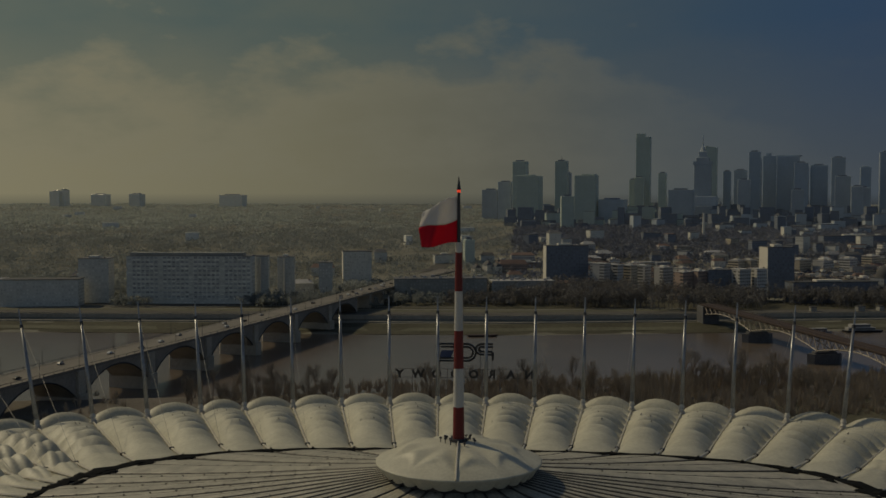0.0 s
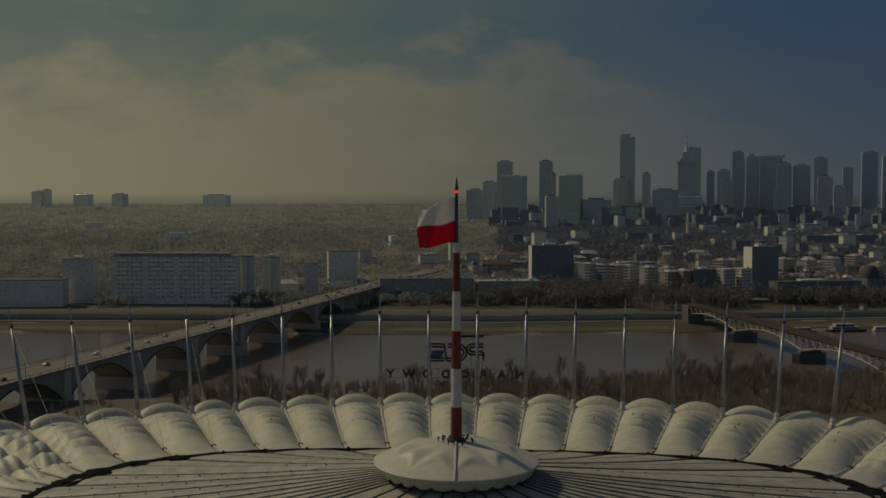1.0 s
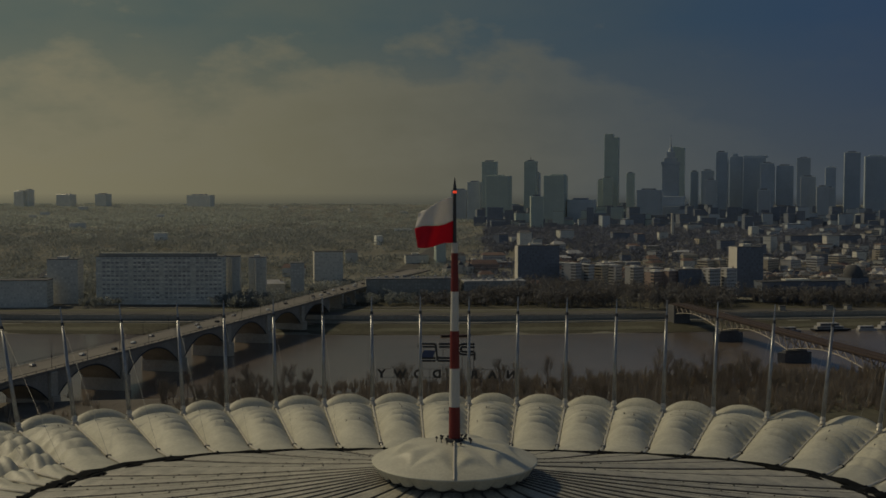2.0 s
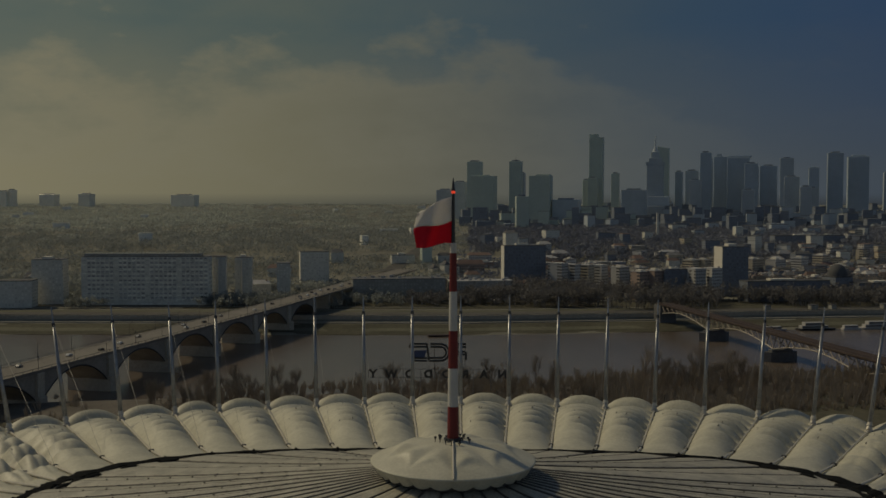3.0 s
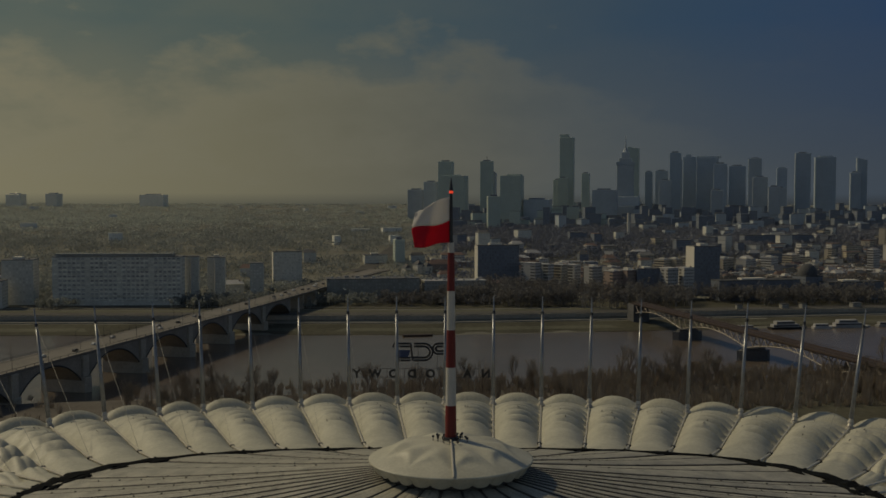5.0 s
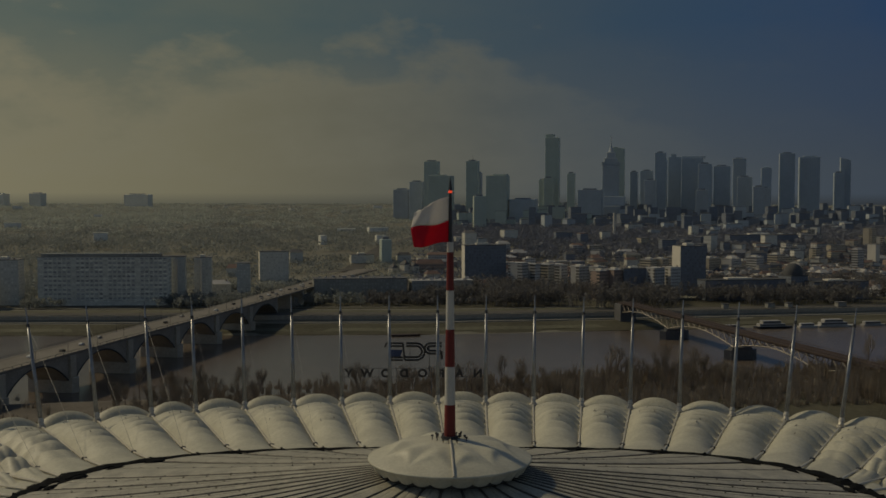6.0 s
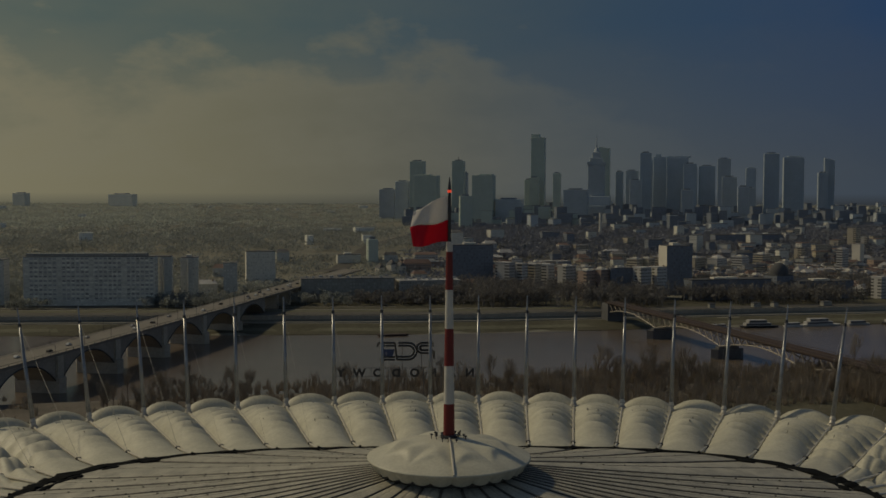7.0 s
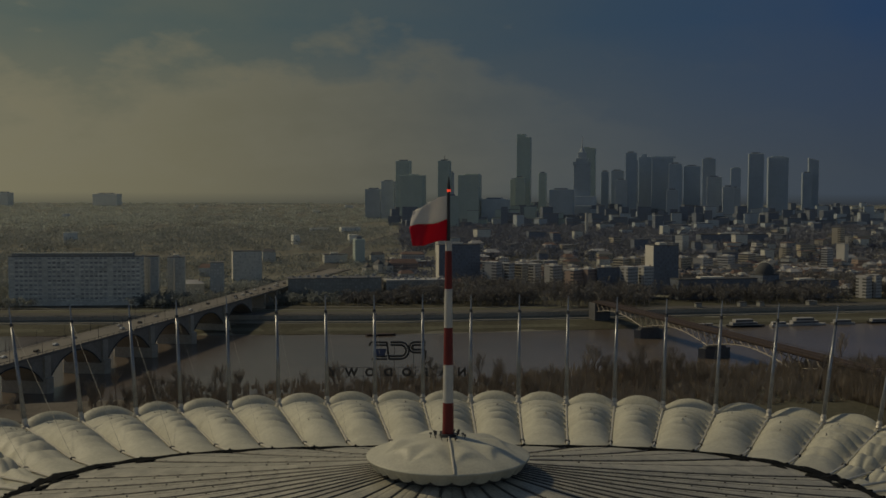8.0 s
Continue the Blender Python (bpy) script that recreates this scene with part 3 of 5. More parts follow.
for s in range(N_SEC):
    bm = bmesh.new()
    rows = []
    for j in range(37):
        v = j / 36
        r = 1.1 + (R_RIM - 1.1) * v
        row = []
        for i in range(17):
            u = i / 16
            a = 2 * math.pi * (s + u) / N_SEC + math.pi
            z = dome_z(v) - 0.12 * math.sin(math.pi * v) + pillow(u, v)
            row.append((r * math.sin(a), r * math.cos(a), z))
        rows.append(row)
    grid(bm, rows)
    part("cover_panel", bm, M_DOME, crown, smooth=True)
bm = bmesh.new()
n = 96
rows = [[], [], [], []]
for i in range(n + 1):
    a = 2 * math.pi * i / n
    for r, (rad, z) in enumerate(((R_RIM - 0.1, Z_RIM + 0.06), (R_RIM + 0.12, Z_RIM + 0.02), (R_RIM + 0.1, Z_RIM - 0.25), (R_RIM - 0.2, Z_RIM - 0.3))):
        rows[r].append((rad * math.sin(a), rad * math.cos(a), z))
grid(bm, rows)
part("rim", bm, M_DOME, crown, smooth=True)
N_SC = 36
for s in range(N_SC):
    bm = bmesh.new()
    rows = [[], [], [], []]
    for i in range(9):
        u = i / 8
        r0, r1 = ring_at(2 * s), ring_at(2 * s + 2)
        a0, a1 = math.atan2(r0.x, r0.y), math.atan2(r1.x, r1.y)
        a = a0 + u * ((a1 - a0 + math.pi) % (2 * math.pi) - math.pi)
        hang = 0.76 + 0.24 * math.sin(math.pi * u) ** 0.7
        for r in range(4):
            w = r / 3
            rad = R_RIM - 0.1 - 1.1 * w + 0.25 * math.sin(math.pi * u) * w
            rows[r].append((rad * math.sin(a), rad * math.cos(a), Z_RIM - 0.25 - 1.45 * w * hang))
    grid(bm, rows)
    part("skirt_panel", bm, M_DOME, crown, smooth=True)
bm = bmesh.new()
sweep(bm, [(0.3 * v, -(1.1 + (R_RIM - 1.1) * v), dome_z(v) + 0.12) for v in [i / 10 for i in range(11)]], 0.13)
part("cover_cable", bm, M_CABLE, crown)

bm = bmesh.new()
tube(bm, (0, 0, 62.6), (0, 0, 66.2), 9.3, 9.3, 36)
part("base_ring", bm, M_SEAM, crown)

spire = thing("spire", "tall red and white banded steel spire with dark tip", "spire", (0, 0, 0))


def shaft_r(z):
    return 0.83 - 0.36 * (z - 69) / 27


for name, z0, z1, m, lab in (("band", 69.2, 74.2, M_RED, "red painted band"), ("band", 74.2, 79.6, M_WHITE, "white painted band"), ("band", 79.6, 84.9, M_RED, "red painted band"), ("band", 84.9, 90.4, M_WHITE, "white painted band"), ("band", 90.4, 95.8, M_RED, "red painted band"), ("band", 95.8, 97.2, M_WHITE, "white painted band")):
    bm = bmesh.new()
    tube(bm, (0, 0, z0), (0, 0, z1), shaft_r(z0), shaft_r(z1), 24)
    part(name, bm, m, spire, lab, smooth=False)
bm = bmesh.new()
tube(bm, (0, 0, 97.2), (0, 0, 104.1), 0.26, 0.2, 12)
part("flag_pole", bm, M_DARKSTEEL, spire, "thin dark steel pole")
bm = bmesh.new()
tube(bm, (0, 0, 104.1), (0, 0, 104.45), 0.27, 0.27, 12)
part("beacon", bm, M_LAMP, spire, "small red warning lamp")
bm = bmesh.new()
tube(bm, (0, 0, 104.45), (0, 0, 106.3), 0.3, 0.04, 12)
part("tip", bm, M_DARKSTEEL, spire, "black pointed tip")
bm = bmesh.new()
tube(bm, (0, 0, 69.1), (0, 0, 69.75), 1.35, 1.1, 24)
part("collar", bm, M_DARKSTEEL, spire)


# floodlights clustered at the foot of the spire
def flood(x, y, z, turn, tall):
    lamp = thing("floodlight", "small dark floodlight on a short stem at the spire foot", "floodlight", (x, y, z), "floodlights round the spire")
    lamp.rotation_euler = (0, 0, turn)
    bm = bmesh.new()
    tube(bm, (0, 0, -0.3), (0, 0, tall), 0.06, n=6)
    part("stem", bm, M_DARKSTEEL, lamp)
    bm = bmesh.new()
    box(bm, -0.17, 0.17, -0.12, 0.12, tall, tall + 0.27, 0.04)
    part("housing", bm, M_DARKSTEEL, lamp)
    bm = bmesh.new()
    box(bm, -0.14, 0.14, -0.15, -0.12, tall + 0.03, tall + 0.24)
    part("lens", bm, M_GLASS, lamp)


rnd = random.Random(2)
for i in range(18):
    a = 2 * math.pi * i / 18 + rnd.uniform(-0.1, 0.1)
    r = rnd.uniform(1.3, 2.8)
    v = (r - 1.1) / (R_RIM - 1.1)
    flood(r * math.sin(a), r * math.cos(a), dome_z(v), rnd.uniform(0, 6), rnd.uniform(0.1, 0.5))

# ---- masts round the roof ----
for i in range(72):
    k = i + SHIFT
    b, o = mast_base(k), outward(k)
    side = Vector((o.y, -o.x, 0))
    foot = b + Vector((0, 0, -0.3))
    step = abs((i + 36) % 72 - 36)
    lean = min(1.8, 0.4 * max(0, step - 5)) * (-1 if i > 36 else 1)
    tip = b + o * (5.6 + min(4.5, 0.45 * max(0, step - 5) ** 1.5)) + side * lean     # the masts of the ends lean further out
    tip.z = Z_TIP - 0.9 * (1 - math.cos(mast_angle(k))) * 2
    way = (tip - foot).normalized()
    mast = thing("mast", "slim grey steel mast with stay cable on the roof edge", "mast", foot, "masts round the roof")
    neck = tip - way * 4.3
    bm = bmesh.new()
    tube(bm, way * 1.0, neck - foot, 0.58, 0.33, 12)
    part("shaft", bm, M_STEEL, mast, smooth=True)
    bm = bmesh.new()
    tube(bm, neck - foot, tip - foot, 0.24, 0.14, 8)
    part("tip_rod", bm, M_STEEL, mast)
    bm = bmesh.new()
    tube(bm, neck - foot - way * 0.5, neck - foot + way * 0.3, 0.45, 0.4, 8)
    part("collar", bm, M_DARKSTEEL, mast)
    bm = bmesh.new()
    tube(bm, (0, 0, 0.0), (0, 0, 0.4), 1.0, 0.9, 12)
    tube(bm, (0, 0, 0.35), way * 1.3, 0.72, 0.55, 12)
    tube(bm, way * 1.3, way * 1.75, 0.78, 0.72, 12)
    tube(bm, way * 1.7, way * 2.3, 0.6, 0.56, 12)
    part("foot_joint", bm, M_CABLE, mast, "pale cone-shaped foot")
    bm = bmesh.new()
    tube(bm, neck - foot, node_at(k) + Vector((0, 0, 0.6)) - foot, 0.045 if i > 36 and step > 5 or step > 9 else 0.022, n=5)
    part("stay_cable", bm, M_STAY, mast)

# ---- flag ----
flag = thing("flag", "white and red cloth flag blowing from the spire", "flag", (0, 0, 0))


def cloth(u, w):
    """u 0 at the pole to 1 at the fly, w 0 at the hem to 1 at the head."""
    hem = 97.2 - 0.75 * u + 0.12 * math.sin(7 * u)
    mid = 100.3 - 1.25 * u - 0.25 * math.sin(5.5 * u)
    head = 103.6 - 2.2 * u ** 1.25 + 0.25 * math.sin(6.5 * u) * u + 0.07 * math.sin(31 * u) * u
    z = hem + (mid - hem) * 2 * w if w < 0.5 else mid + (head - mid) * (2 * w - 1)
    x = -0.22 - 5.3 * u + 0.6 * u * u * abs(w - 0.45) * 1.5
    y = 0.7 * math.sin(6.5 * u + 1.8 * w) * u ** 0.6 - 0.9 * u + 0.22 * math.sin(15 * u + 6 * w) * u
    return (x, y, z)


for name, w0, w1, m, lab in (("red_field", 0.0, 0.5, M_FLAGR, "red cloth field"), ("white_field", 0.5, 1.0, M_FLAGW, "white cloth field")):
    bm = bmesh.new()
    grid(bm, [[cloth(i / 28, w0 + (w1 - w0) * j / 10) for i in range(29)] for j in range(11)])
    ob = part(name, bm, m, flag, lab, smooth=True)
    sol = ob.modifiers.new("thickness", "SOLIDIFY")
    sol.thickness = 0.03

# ---- road bridge of stone and steel arches ----
road_bridge = thing("road_bridge", "old road bridge on arches over the river, stone piers", "bridge", (-191.0, 554.0, 0))
road_bridge.rotation_euler = (0, 0, math.atan2(-0.212, 0.977))
# local frame: y along the bridge, x across
DECK_Z, HALF = 15.3, 12.0
M_DECK = mat("bridge_deck", (0.19, 0.172, 0.148), 0.85, vary=0.2, scale=0.05, fine=0.6)
M_ARCH = mat("arch_dark", (0.27, 0.245, 0.21), 0.85, vary=0.25, scale=0.1, fine=1.0)


def deck_z(y):
    return DECK_Z + 1.4 * max(0, min(1, (y - 150) / 250))


bm = bmesh.new()
rows = []
for y in [-760, -400] + [-340 + 20 * i for i in range(46)]:
    z = deck_z(y)
    rows.append([(-HALF, y, z - 1.6), (-HALF, y, z - 0.2), (-HALF + 2.2, y, z - 0.2), (-HALF + 2.3, y, z - 0.35), (HALF - 2.3, y, z - 0.35), (HALF - 2.2, y, z - 0.2), (HALF, y, z - 0.2), (HALF, y, z - 1.6), (-HALF, y, z - 1.6)])
grid(bm, rows)
for f in bm.faces:
    f.normal_flip()
part("deck", bm, M_DECK, road_bridge)
for sx in (-1, 1):
    bm = bmesh.new()
    for a, b in [(-760, -340)] + [(-340 + 40 * i, -300 + 40 * i) for i in range(22)]:
        za, zb = deck_z(a), deck_z(b)
        tube(bm, (sx * (HALF - 0.2), a, za + 0.9), (sx * (HALF - 0.2), b, zb + 0.9), 0.12, n=4)
    for i in range(110):
        y = -340 + 8 * i
        tube(bm, (sx * (HALF - 0.2), y, deck_z(y) - 0.3), (sx * (HALF - 0.2), y, deck_z(y) + 0.9), 0.16, n=4)
    part("railing", bm, M_DARKSTEEL, road_bridge)
SPAN = 67.0
for i in range(-4, 4):
    yc = -32 + SPAN * i
    water = -8.5 if i > -3 else -1
    bm = bmesh.new()
    prism(bm, [(-HALF - 1.5, yc - 3.6), (0, yc - 4.4), (HALF + 1.5, yc - 3.6), (HALF + 3.8, yc), (HALF + 1.5, yc + 3.6), (-HALF - 1.5, yc + 3.6), (-HALF - 3.8, yc)], water - 3, 1.5)
    box(bm, -HALF - 0.6, HALF + 0.6, yc - 3.0, yc + 3.0, 1.5, DECK_Z - 1.7, 0.2)
    part("pier", bm, M_STONE, road_bridge)
    bm = bmesh.new()
    n = 20
    lo, hi = [], []
    for j in range(n + 1):
        u = j / n
        y = yc + 3.0 + (SPAN - 6.0) * u
        lo.append((y, -1.0 + 12.4 * (1 - abs(2 * u - 1) ** 2.2)))
        hi.append((y, DECK_Z - 1.55))
    x0, x1 = -HALF + 0.9, HALF - 0.9
    grid(bm, [[(x0, y, z) for y, z in hi], [(x0, y, z) for y, z in lo], [(x1, y, z) for y, z in lo], [(x1, y, z) for y, z in hi]])
    arch = part("arch", bm, M_ARCH, road_bridge)
    for sx in (-1, 1):
        bm = bmesh.new()
        sweep(bm, [(sx * (HALF - 0.6), y, z + 0.5) for y, z in lo], 0.42, 4)
        part("arch_rib", bm, M_DARKSTEEL, arch)
for i in range(7):
    y = 266 + 34 * i
    bm = bmesh.new()
    box(bm, -HALF + 0.5, HALF - 0.5, y - 1.5, y + 1.5, -1, deck_z(y) - 1.6, 0.2)
    part("viaduct_pier", bm, M_STONE, road_bridge)
# lamp posts along the bridge
bm = bmesh.new()
tube(bm, (0, 0, 0), (0, 0, 8.5), 0.13, 0.09, 6)
tube(bm, (0, 0, 8.4), (1.6, 0, 8.8), 0.08, 0.06, 5)
box(bm, 1.3, 2.1, -0.18, 0.18, 8.65, 8.85)
lamp_me = bpy.data.meshes.new("street_lamp")
bm.to_mesh(lamp_me)
bm.free()
lamp_me.materials.append(M_DARKSTEEL)
BR = Matrix.Translation((-191.0, 554.0, 0)) @ Matrix.Rotation(math.atan2(-0.212, 0.977), 4, "Z")
for i in range(16):
    for sx in (-1, 1):
        y = -230 + 32 * i
        ob = tagged(new("street_lamp", lamp_me), "dark slim street lamp on the bridge", "street lamp", "lamps of the bridge")
        ob.matrix_world = BR @ Matrix.Translation((sx * (HALF - 1.0), y, deck_z(y) - 0.22)) @ Matrix.Rotation(0 if sx < 0 else math.pi, 4, "Z")

# cars on the bridge
M_CAR = [mat("car_white", (0.6, 0.6, 0.58), 0.3, vary=0.04), mat("car_dark", (0.03, 0.03, 0.035), 0.3, vary=0.1), mat("car_silver", (0.32, 0.32, 0.33), 0.35, 0.5, vary=0.05), mat("bus_red", (0.30, 0.03, 0.02), 0.4, vary=0.05)]


def car_model(m, long=4.4, high=1.45, wide=1.8):
    root = thing("car", "small parked car on the roadway", "car", (0, 0, 0), "cars on the bridge")
    bm = bmesh.new()
    outline = [(-long / 2, 0.35), (long / 2, 0.35), (long / 2, 0.75), (long * 0.28, 0.9), (long * 0.12, high), (-long * 0.32, high), (-long * 0.46, 0.9), (-long / 2, 0.8)]
    a = [bm.verts.new((-wide / 2, y, z)) for y, z in outline]
    b = [bm.verts.new((wide / 2, y, z)) for y, z in outline]
    for i in range(len(outline)):
        j = (i + 1) % len(outline)
        bm.faces.new((a[i], a[j], b[j], b[i]))
    bm.faces.new(a[::-1])
    bm.faces.new(b)
    part("body", bm, m, root)
    for sx in (-1, 1):
        for sy in (-1, 1):
            bm = bmesh.new()
            tube(bm, (sx * (wide / 2 - 0.15), sy * long * 0.3, 0.33), (sx * (wide / 2 + 0.02), sy * long * 0.3, 0.33), 0.33, n=10)
            part("wheel", bm, M_SEAM, root)
    return root


CARS = [car_model(m) for m in M_CAR[:3]]
rnd = random.Random(11)
spots = [(-4.0, -250), (3.6, -205), (-4.2, -160), (-1.0, -120), (4.0, -96), (-4.0, -40), (3.8, 8), (1.0, 40), (-4.1, 77), (3.7, 120), (-1.2, 166), (4.0, 214), (1.2, 238), (-4.0, 262), (3.9, 300), (-1.0, 330), (1.0, 352), (4.0, 380), (-4.0, 402), (1.2, 430), (-4.0, 20), (1.0, -70), (-1.1, 226), (3.9, 250), (-4.1, 284), (1.1, 292), (4.0, 322), (-4.0, 346), (3.9, 362), (-1.2, 376), (1.1, 396), (4.0, 414), (-4.1, 440), (-1.1, 420), (3.8, 442)]
for i, (x, y) in enumerate(spots):
    m = BR @ Matrix.Translation((x, y, deck_z(y) - 0.35))
    if i < 3:
        CARS[i].matrix_basis = m
        CARS[i]["label"] = ("white car on the bridge roadway", "dark car on the bridge roadway", "silver car on the bridge roadway")[i]
    else:
        copy_thing(CARS[i % 3], m)

# ---- railway bridge ----
rail_bridge = thing("railway_bridge", "steel railway bridge with pale lattice girders on dark piers", "bridge", (206.5, 573.0, 0))
RAIL_TURN = math.atan2(0.2095, 0.978)
rail_bridge.rotation_euler = (0, 0, RAIL_TURN)
RSPAN = 103.0
M_LATTICE = mat("lattice_paint", (0.34, 0.29, 0.24), 0.7, 0.1, vary=0.2, random_value=0.2)
M_PIER = mat("pier_stone", (0.11, 0.11, 0.115), 0.9, vary=0.25, scale=0.1, fine=0.8)
bm = bmesh.new()
box(bm, -6.2, 6.2, -330, 200, 10.7, 12.0, 0.15)
part("deck", bm, M_RUST, rail_bridge, "rust-brown deck")
for x in (-3.6, -2.1, 2.1, 3.6):
    bm = bmesh.new()
    box(bm, x - 0.08, x + 0.08, -330, 200, 12.0, 12.2)
    part("rail", bm, M_RUST, rail_bridge)
for sx in (-1, 1):
    bm = bmesh.new()
    box(bm, sx * 6.0 - 0.08, sx * 6.0 + 0.08, -330, 200, 13.0, 13.2)
    for i in range(89):
        box(bm, sx * 6.0 - 0.07, sx * 6.0 + 0.07, -330 + 6 * i, -329.85 + 6 * i, 12.0, 13.0)
    part("railing", bm, M_RUST, rail_bridge)


def chord(u):
    """Lower chord: deep over the piers, shallow at mid-span."""
    return 7.6 - 6.2 * abs(2 * u - 1) ** 1.7


for s in range(-3, 2):
    y0 = RSPAN * s
    for sx in (-1, 1):
        bm = bmesh.new()
        n = 11
        for j in range(n):
            a, b = j / n, (j + 1) / n
            tube(bm, (sx * 5.3, y0 + RSPAN * a, chord(a)), (sx * 5.3, y0 + RSPAN * b, chord(b)), 0.38, n=4)
        girder = part("girder", bm, M_TRUSS, rail_bridge, "pale arched lower chord")
        bm = bmesh.new()
        tube(bm, (sx * 5.3, y0, 10.4), (sx * 5.3, y0 + RSPAN, 10.4), 0.38, n=4)
        part("upper_chord", bm, M_RUST, girder)
        for j in range(n):
            a, mid, b = j / n, (j + 0.5) / n, (j + 1) / n
            for p, q in (((a, chord(a)), (mid, 10.4)), ((mid, 10.4), (b, chord(b)))):
                bm = bmesh.new()
                tube(bm, (sx * 5.3, y0 + RSPAN * p[0], p[1]), (sx * 5.3, y0 + RSPAN * q[0], q[1]), 0.32, n=4)
                part("lattice_bar", bm, M_LATTICE, girder)
for s in range(-2, 3):
    y = RSPAN * s
    if s == 2:
        continue
    bm = bmesh.new()
    prism(bm, [(-8.5, y - 3.5), (0, y - 4), (8.5, y - 3.5), (12, y), (8.5, y + 3.5), (-8.5, y + 3.5), (-12, y)], -12, -0.4)
    box(bm, -7.5, 7.5, y - 2.6, y + 2.6, -0.4, 1.1, 0.2)
    part("pier", bm, M_PIER, rail_bridge, "dark stone pier standing in the water")
for y, h in ((200, 6.0), (-325, 6.0)):
    bm = bmesh.new()
    box(bm, -7, 7, y - 7, y + 7, -8, 10.5, 0.3)
    part("abutment", bm, M_PIER, rail_bridge)

# avenue that carries on from the viaduct up into the town
bm = bmesh.new()
left, right = [], []
for i in range(30):
    y = 1040 + 45 * i
    x = -120 + 0.135 * (y - 1040)
    z = max(ground_z(x, y) + 0.4, 16.8 - (y - 1040) * 0.05)
    left.append((x - 11, y, z))
    right.append((x + 11, y, z))
grid(bm, [left, right])
tagged(part("road", bm, M_ASPHALT), "grey avenue running up into the town", "road", kind="structure")

# ---- sign on the roof edge, facing the river ----
SIGN_Y = 158.0
sign = thing("roof_sign", "dark letters on thin rails above the roof edge", "sign", (0, SIGN_Y, 52.6))


def letter(ch, x, z, size, m, parent, depth=0.12, wide=1.0):
    cu = bpy.data.curves.new("letter", "FONT")
    cu.body, cu.size, cu.extrude, cu.align_x, cu.offset = ch, size, depth, "CENTER", 0.14
    tmp = bpy.data.objects.new("letter", cu)
    scene.collection.objects.link(tmp)
    me = bpy.data.meshes.new_from_object(tmp.evaluated_get(bpy.context.evaluated_depsgraph_get()))
    bpy.data.objects.remove(tmp)
    me.materials.clear()
    me.materials.append(m)
    ob = new("letter", me)
    ob.parent = parent
    # stands upright and reads from the river side
    ob.matrix_basis = Matrix.Translation((x, 0, z)) @ Matrix.Rotation(math.pi, 4, "Z") @ Matrix.Rotation(math.pi / 2, 4, "X") @ Matrix.Diagonal((wide, 1, 1, 1))
    return ob


for i, ch in enumerate("NARODOWY"):
    letter(ch, 11.3 - 5.28 * i, -1.15, 3.1, M_LETTER, sign, wide=1.05)
for z in (-1.2, 1.25):
    bm = bmesh.new()
    tube(bm, (-27, 0.25, z), (13, 0.25, z), 0.06, n=5)
    part("rail", bm, M_LETTER, sign)
for i in range(9):
    x = -27 + 5 * i
    bm = bmesh.new()
    tube(bm, (x, 0.3, 1.3), (x, 0.3, -1.4), 0.07, n=5)
    tube(bm, (x, 0.3, -1.3), (x, B * math.sqrt(1 - (x / A) ** 2) + 9.3 - SIGN_Y, -7.2), 0.09, n=5)
    part("bracket", bm, M_DARKSTEEL, sign)
logo = thing("roof_logo", "dark blue outlined company emblem on thin rails above the letters", "sign", (-7.0, SIGN_Y, 58.7))
logo.scale = (1.1, 1, 1.1)


def ribbon(points, w, m, name):
    bm = bmesh.new()
    sweep(bm, [(a[0], 0, a[1]) for a in points], w)
    part(name, bm, m, logo)


def arc(cx, cz, r, a0, a1, n=10):
    return [(cx + r * math.cos(radians(a0 + (a1 - a0) * i / n)), cz + r * math.sin(radians(a0 + (a1 - a0) * i / n))) for i in range(n + 1)]


for d in (0.0, 0.75):
    ribbon([(7.2, 2.2 - d), (4.2, 2.2 - d)] + arc(4.2, 0.85, 1.35 - d, 90, 270) + [(7.0, -0.5 + d)], 0.3, M_LETTER, "stroke")
    ribbon([(-2.0, 2.2 - d), (0.4, 2.2 - d)] + arc(0.6, 0.0, 2.2 - d, 90, -90) + [(-2.3, -2.2 + d)], 0.3, M_LETTER, "stroke")
ribbon([(7.2, -2.0), (7.2, 0.1)], 0.3, M_LETTER, "stroke")
for z, x0 in ((2.2, -7.2), (1.45, -6.2), (-1.5, -6.4), (-2.2, -6.9)):
    ribbon([(x0, z), (-2.9, z)], 0.28, M_LETTER, "bar")
ribbon([(-7.2, 2.2), (-7.5, 1.2)], 0.24, M_LETTER, "bar")
ribbon([(-2.9, 2.2), (-2.4, -2.2)], 0.28, M_LETTER, "bar")
bm = bmesh.new()
box(bm, -6.2, -3.1, -0.08, 0.08, -1.3, 0.5, 0.05)
for v in bm.verts:
    v.co.x += 0.35 * v.co.z
part("plate", bm, M_LOGO, logo, "dark blue slanting plate")
for x in (-6.5, -1, 4, 7):
    bm = bmesh.new()
    tube(bm, (x, 0.3, 2.3), (x, 0.3, -5.2), 0.07, n=5)
    part("bracket", bm, M_DARKSTEEL, logo)

# ---- town ----
bm = bmesh.new()
box(bm, -0.7, 0.7, -0.5, 0.5, 0, 1)
CHIMNEY_ME = bpy.data.meshes.new("chimney")
bm.to_mesh(CHIMNEY_ME)
bm.free()
CHIMNEY_ME.materials.append(M_BRICKC)


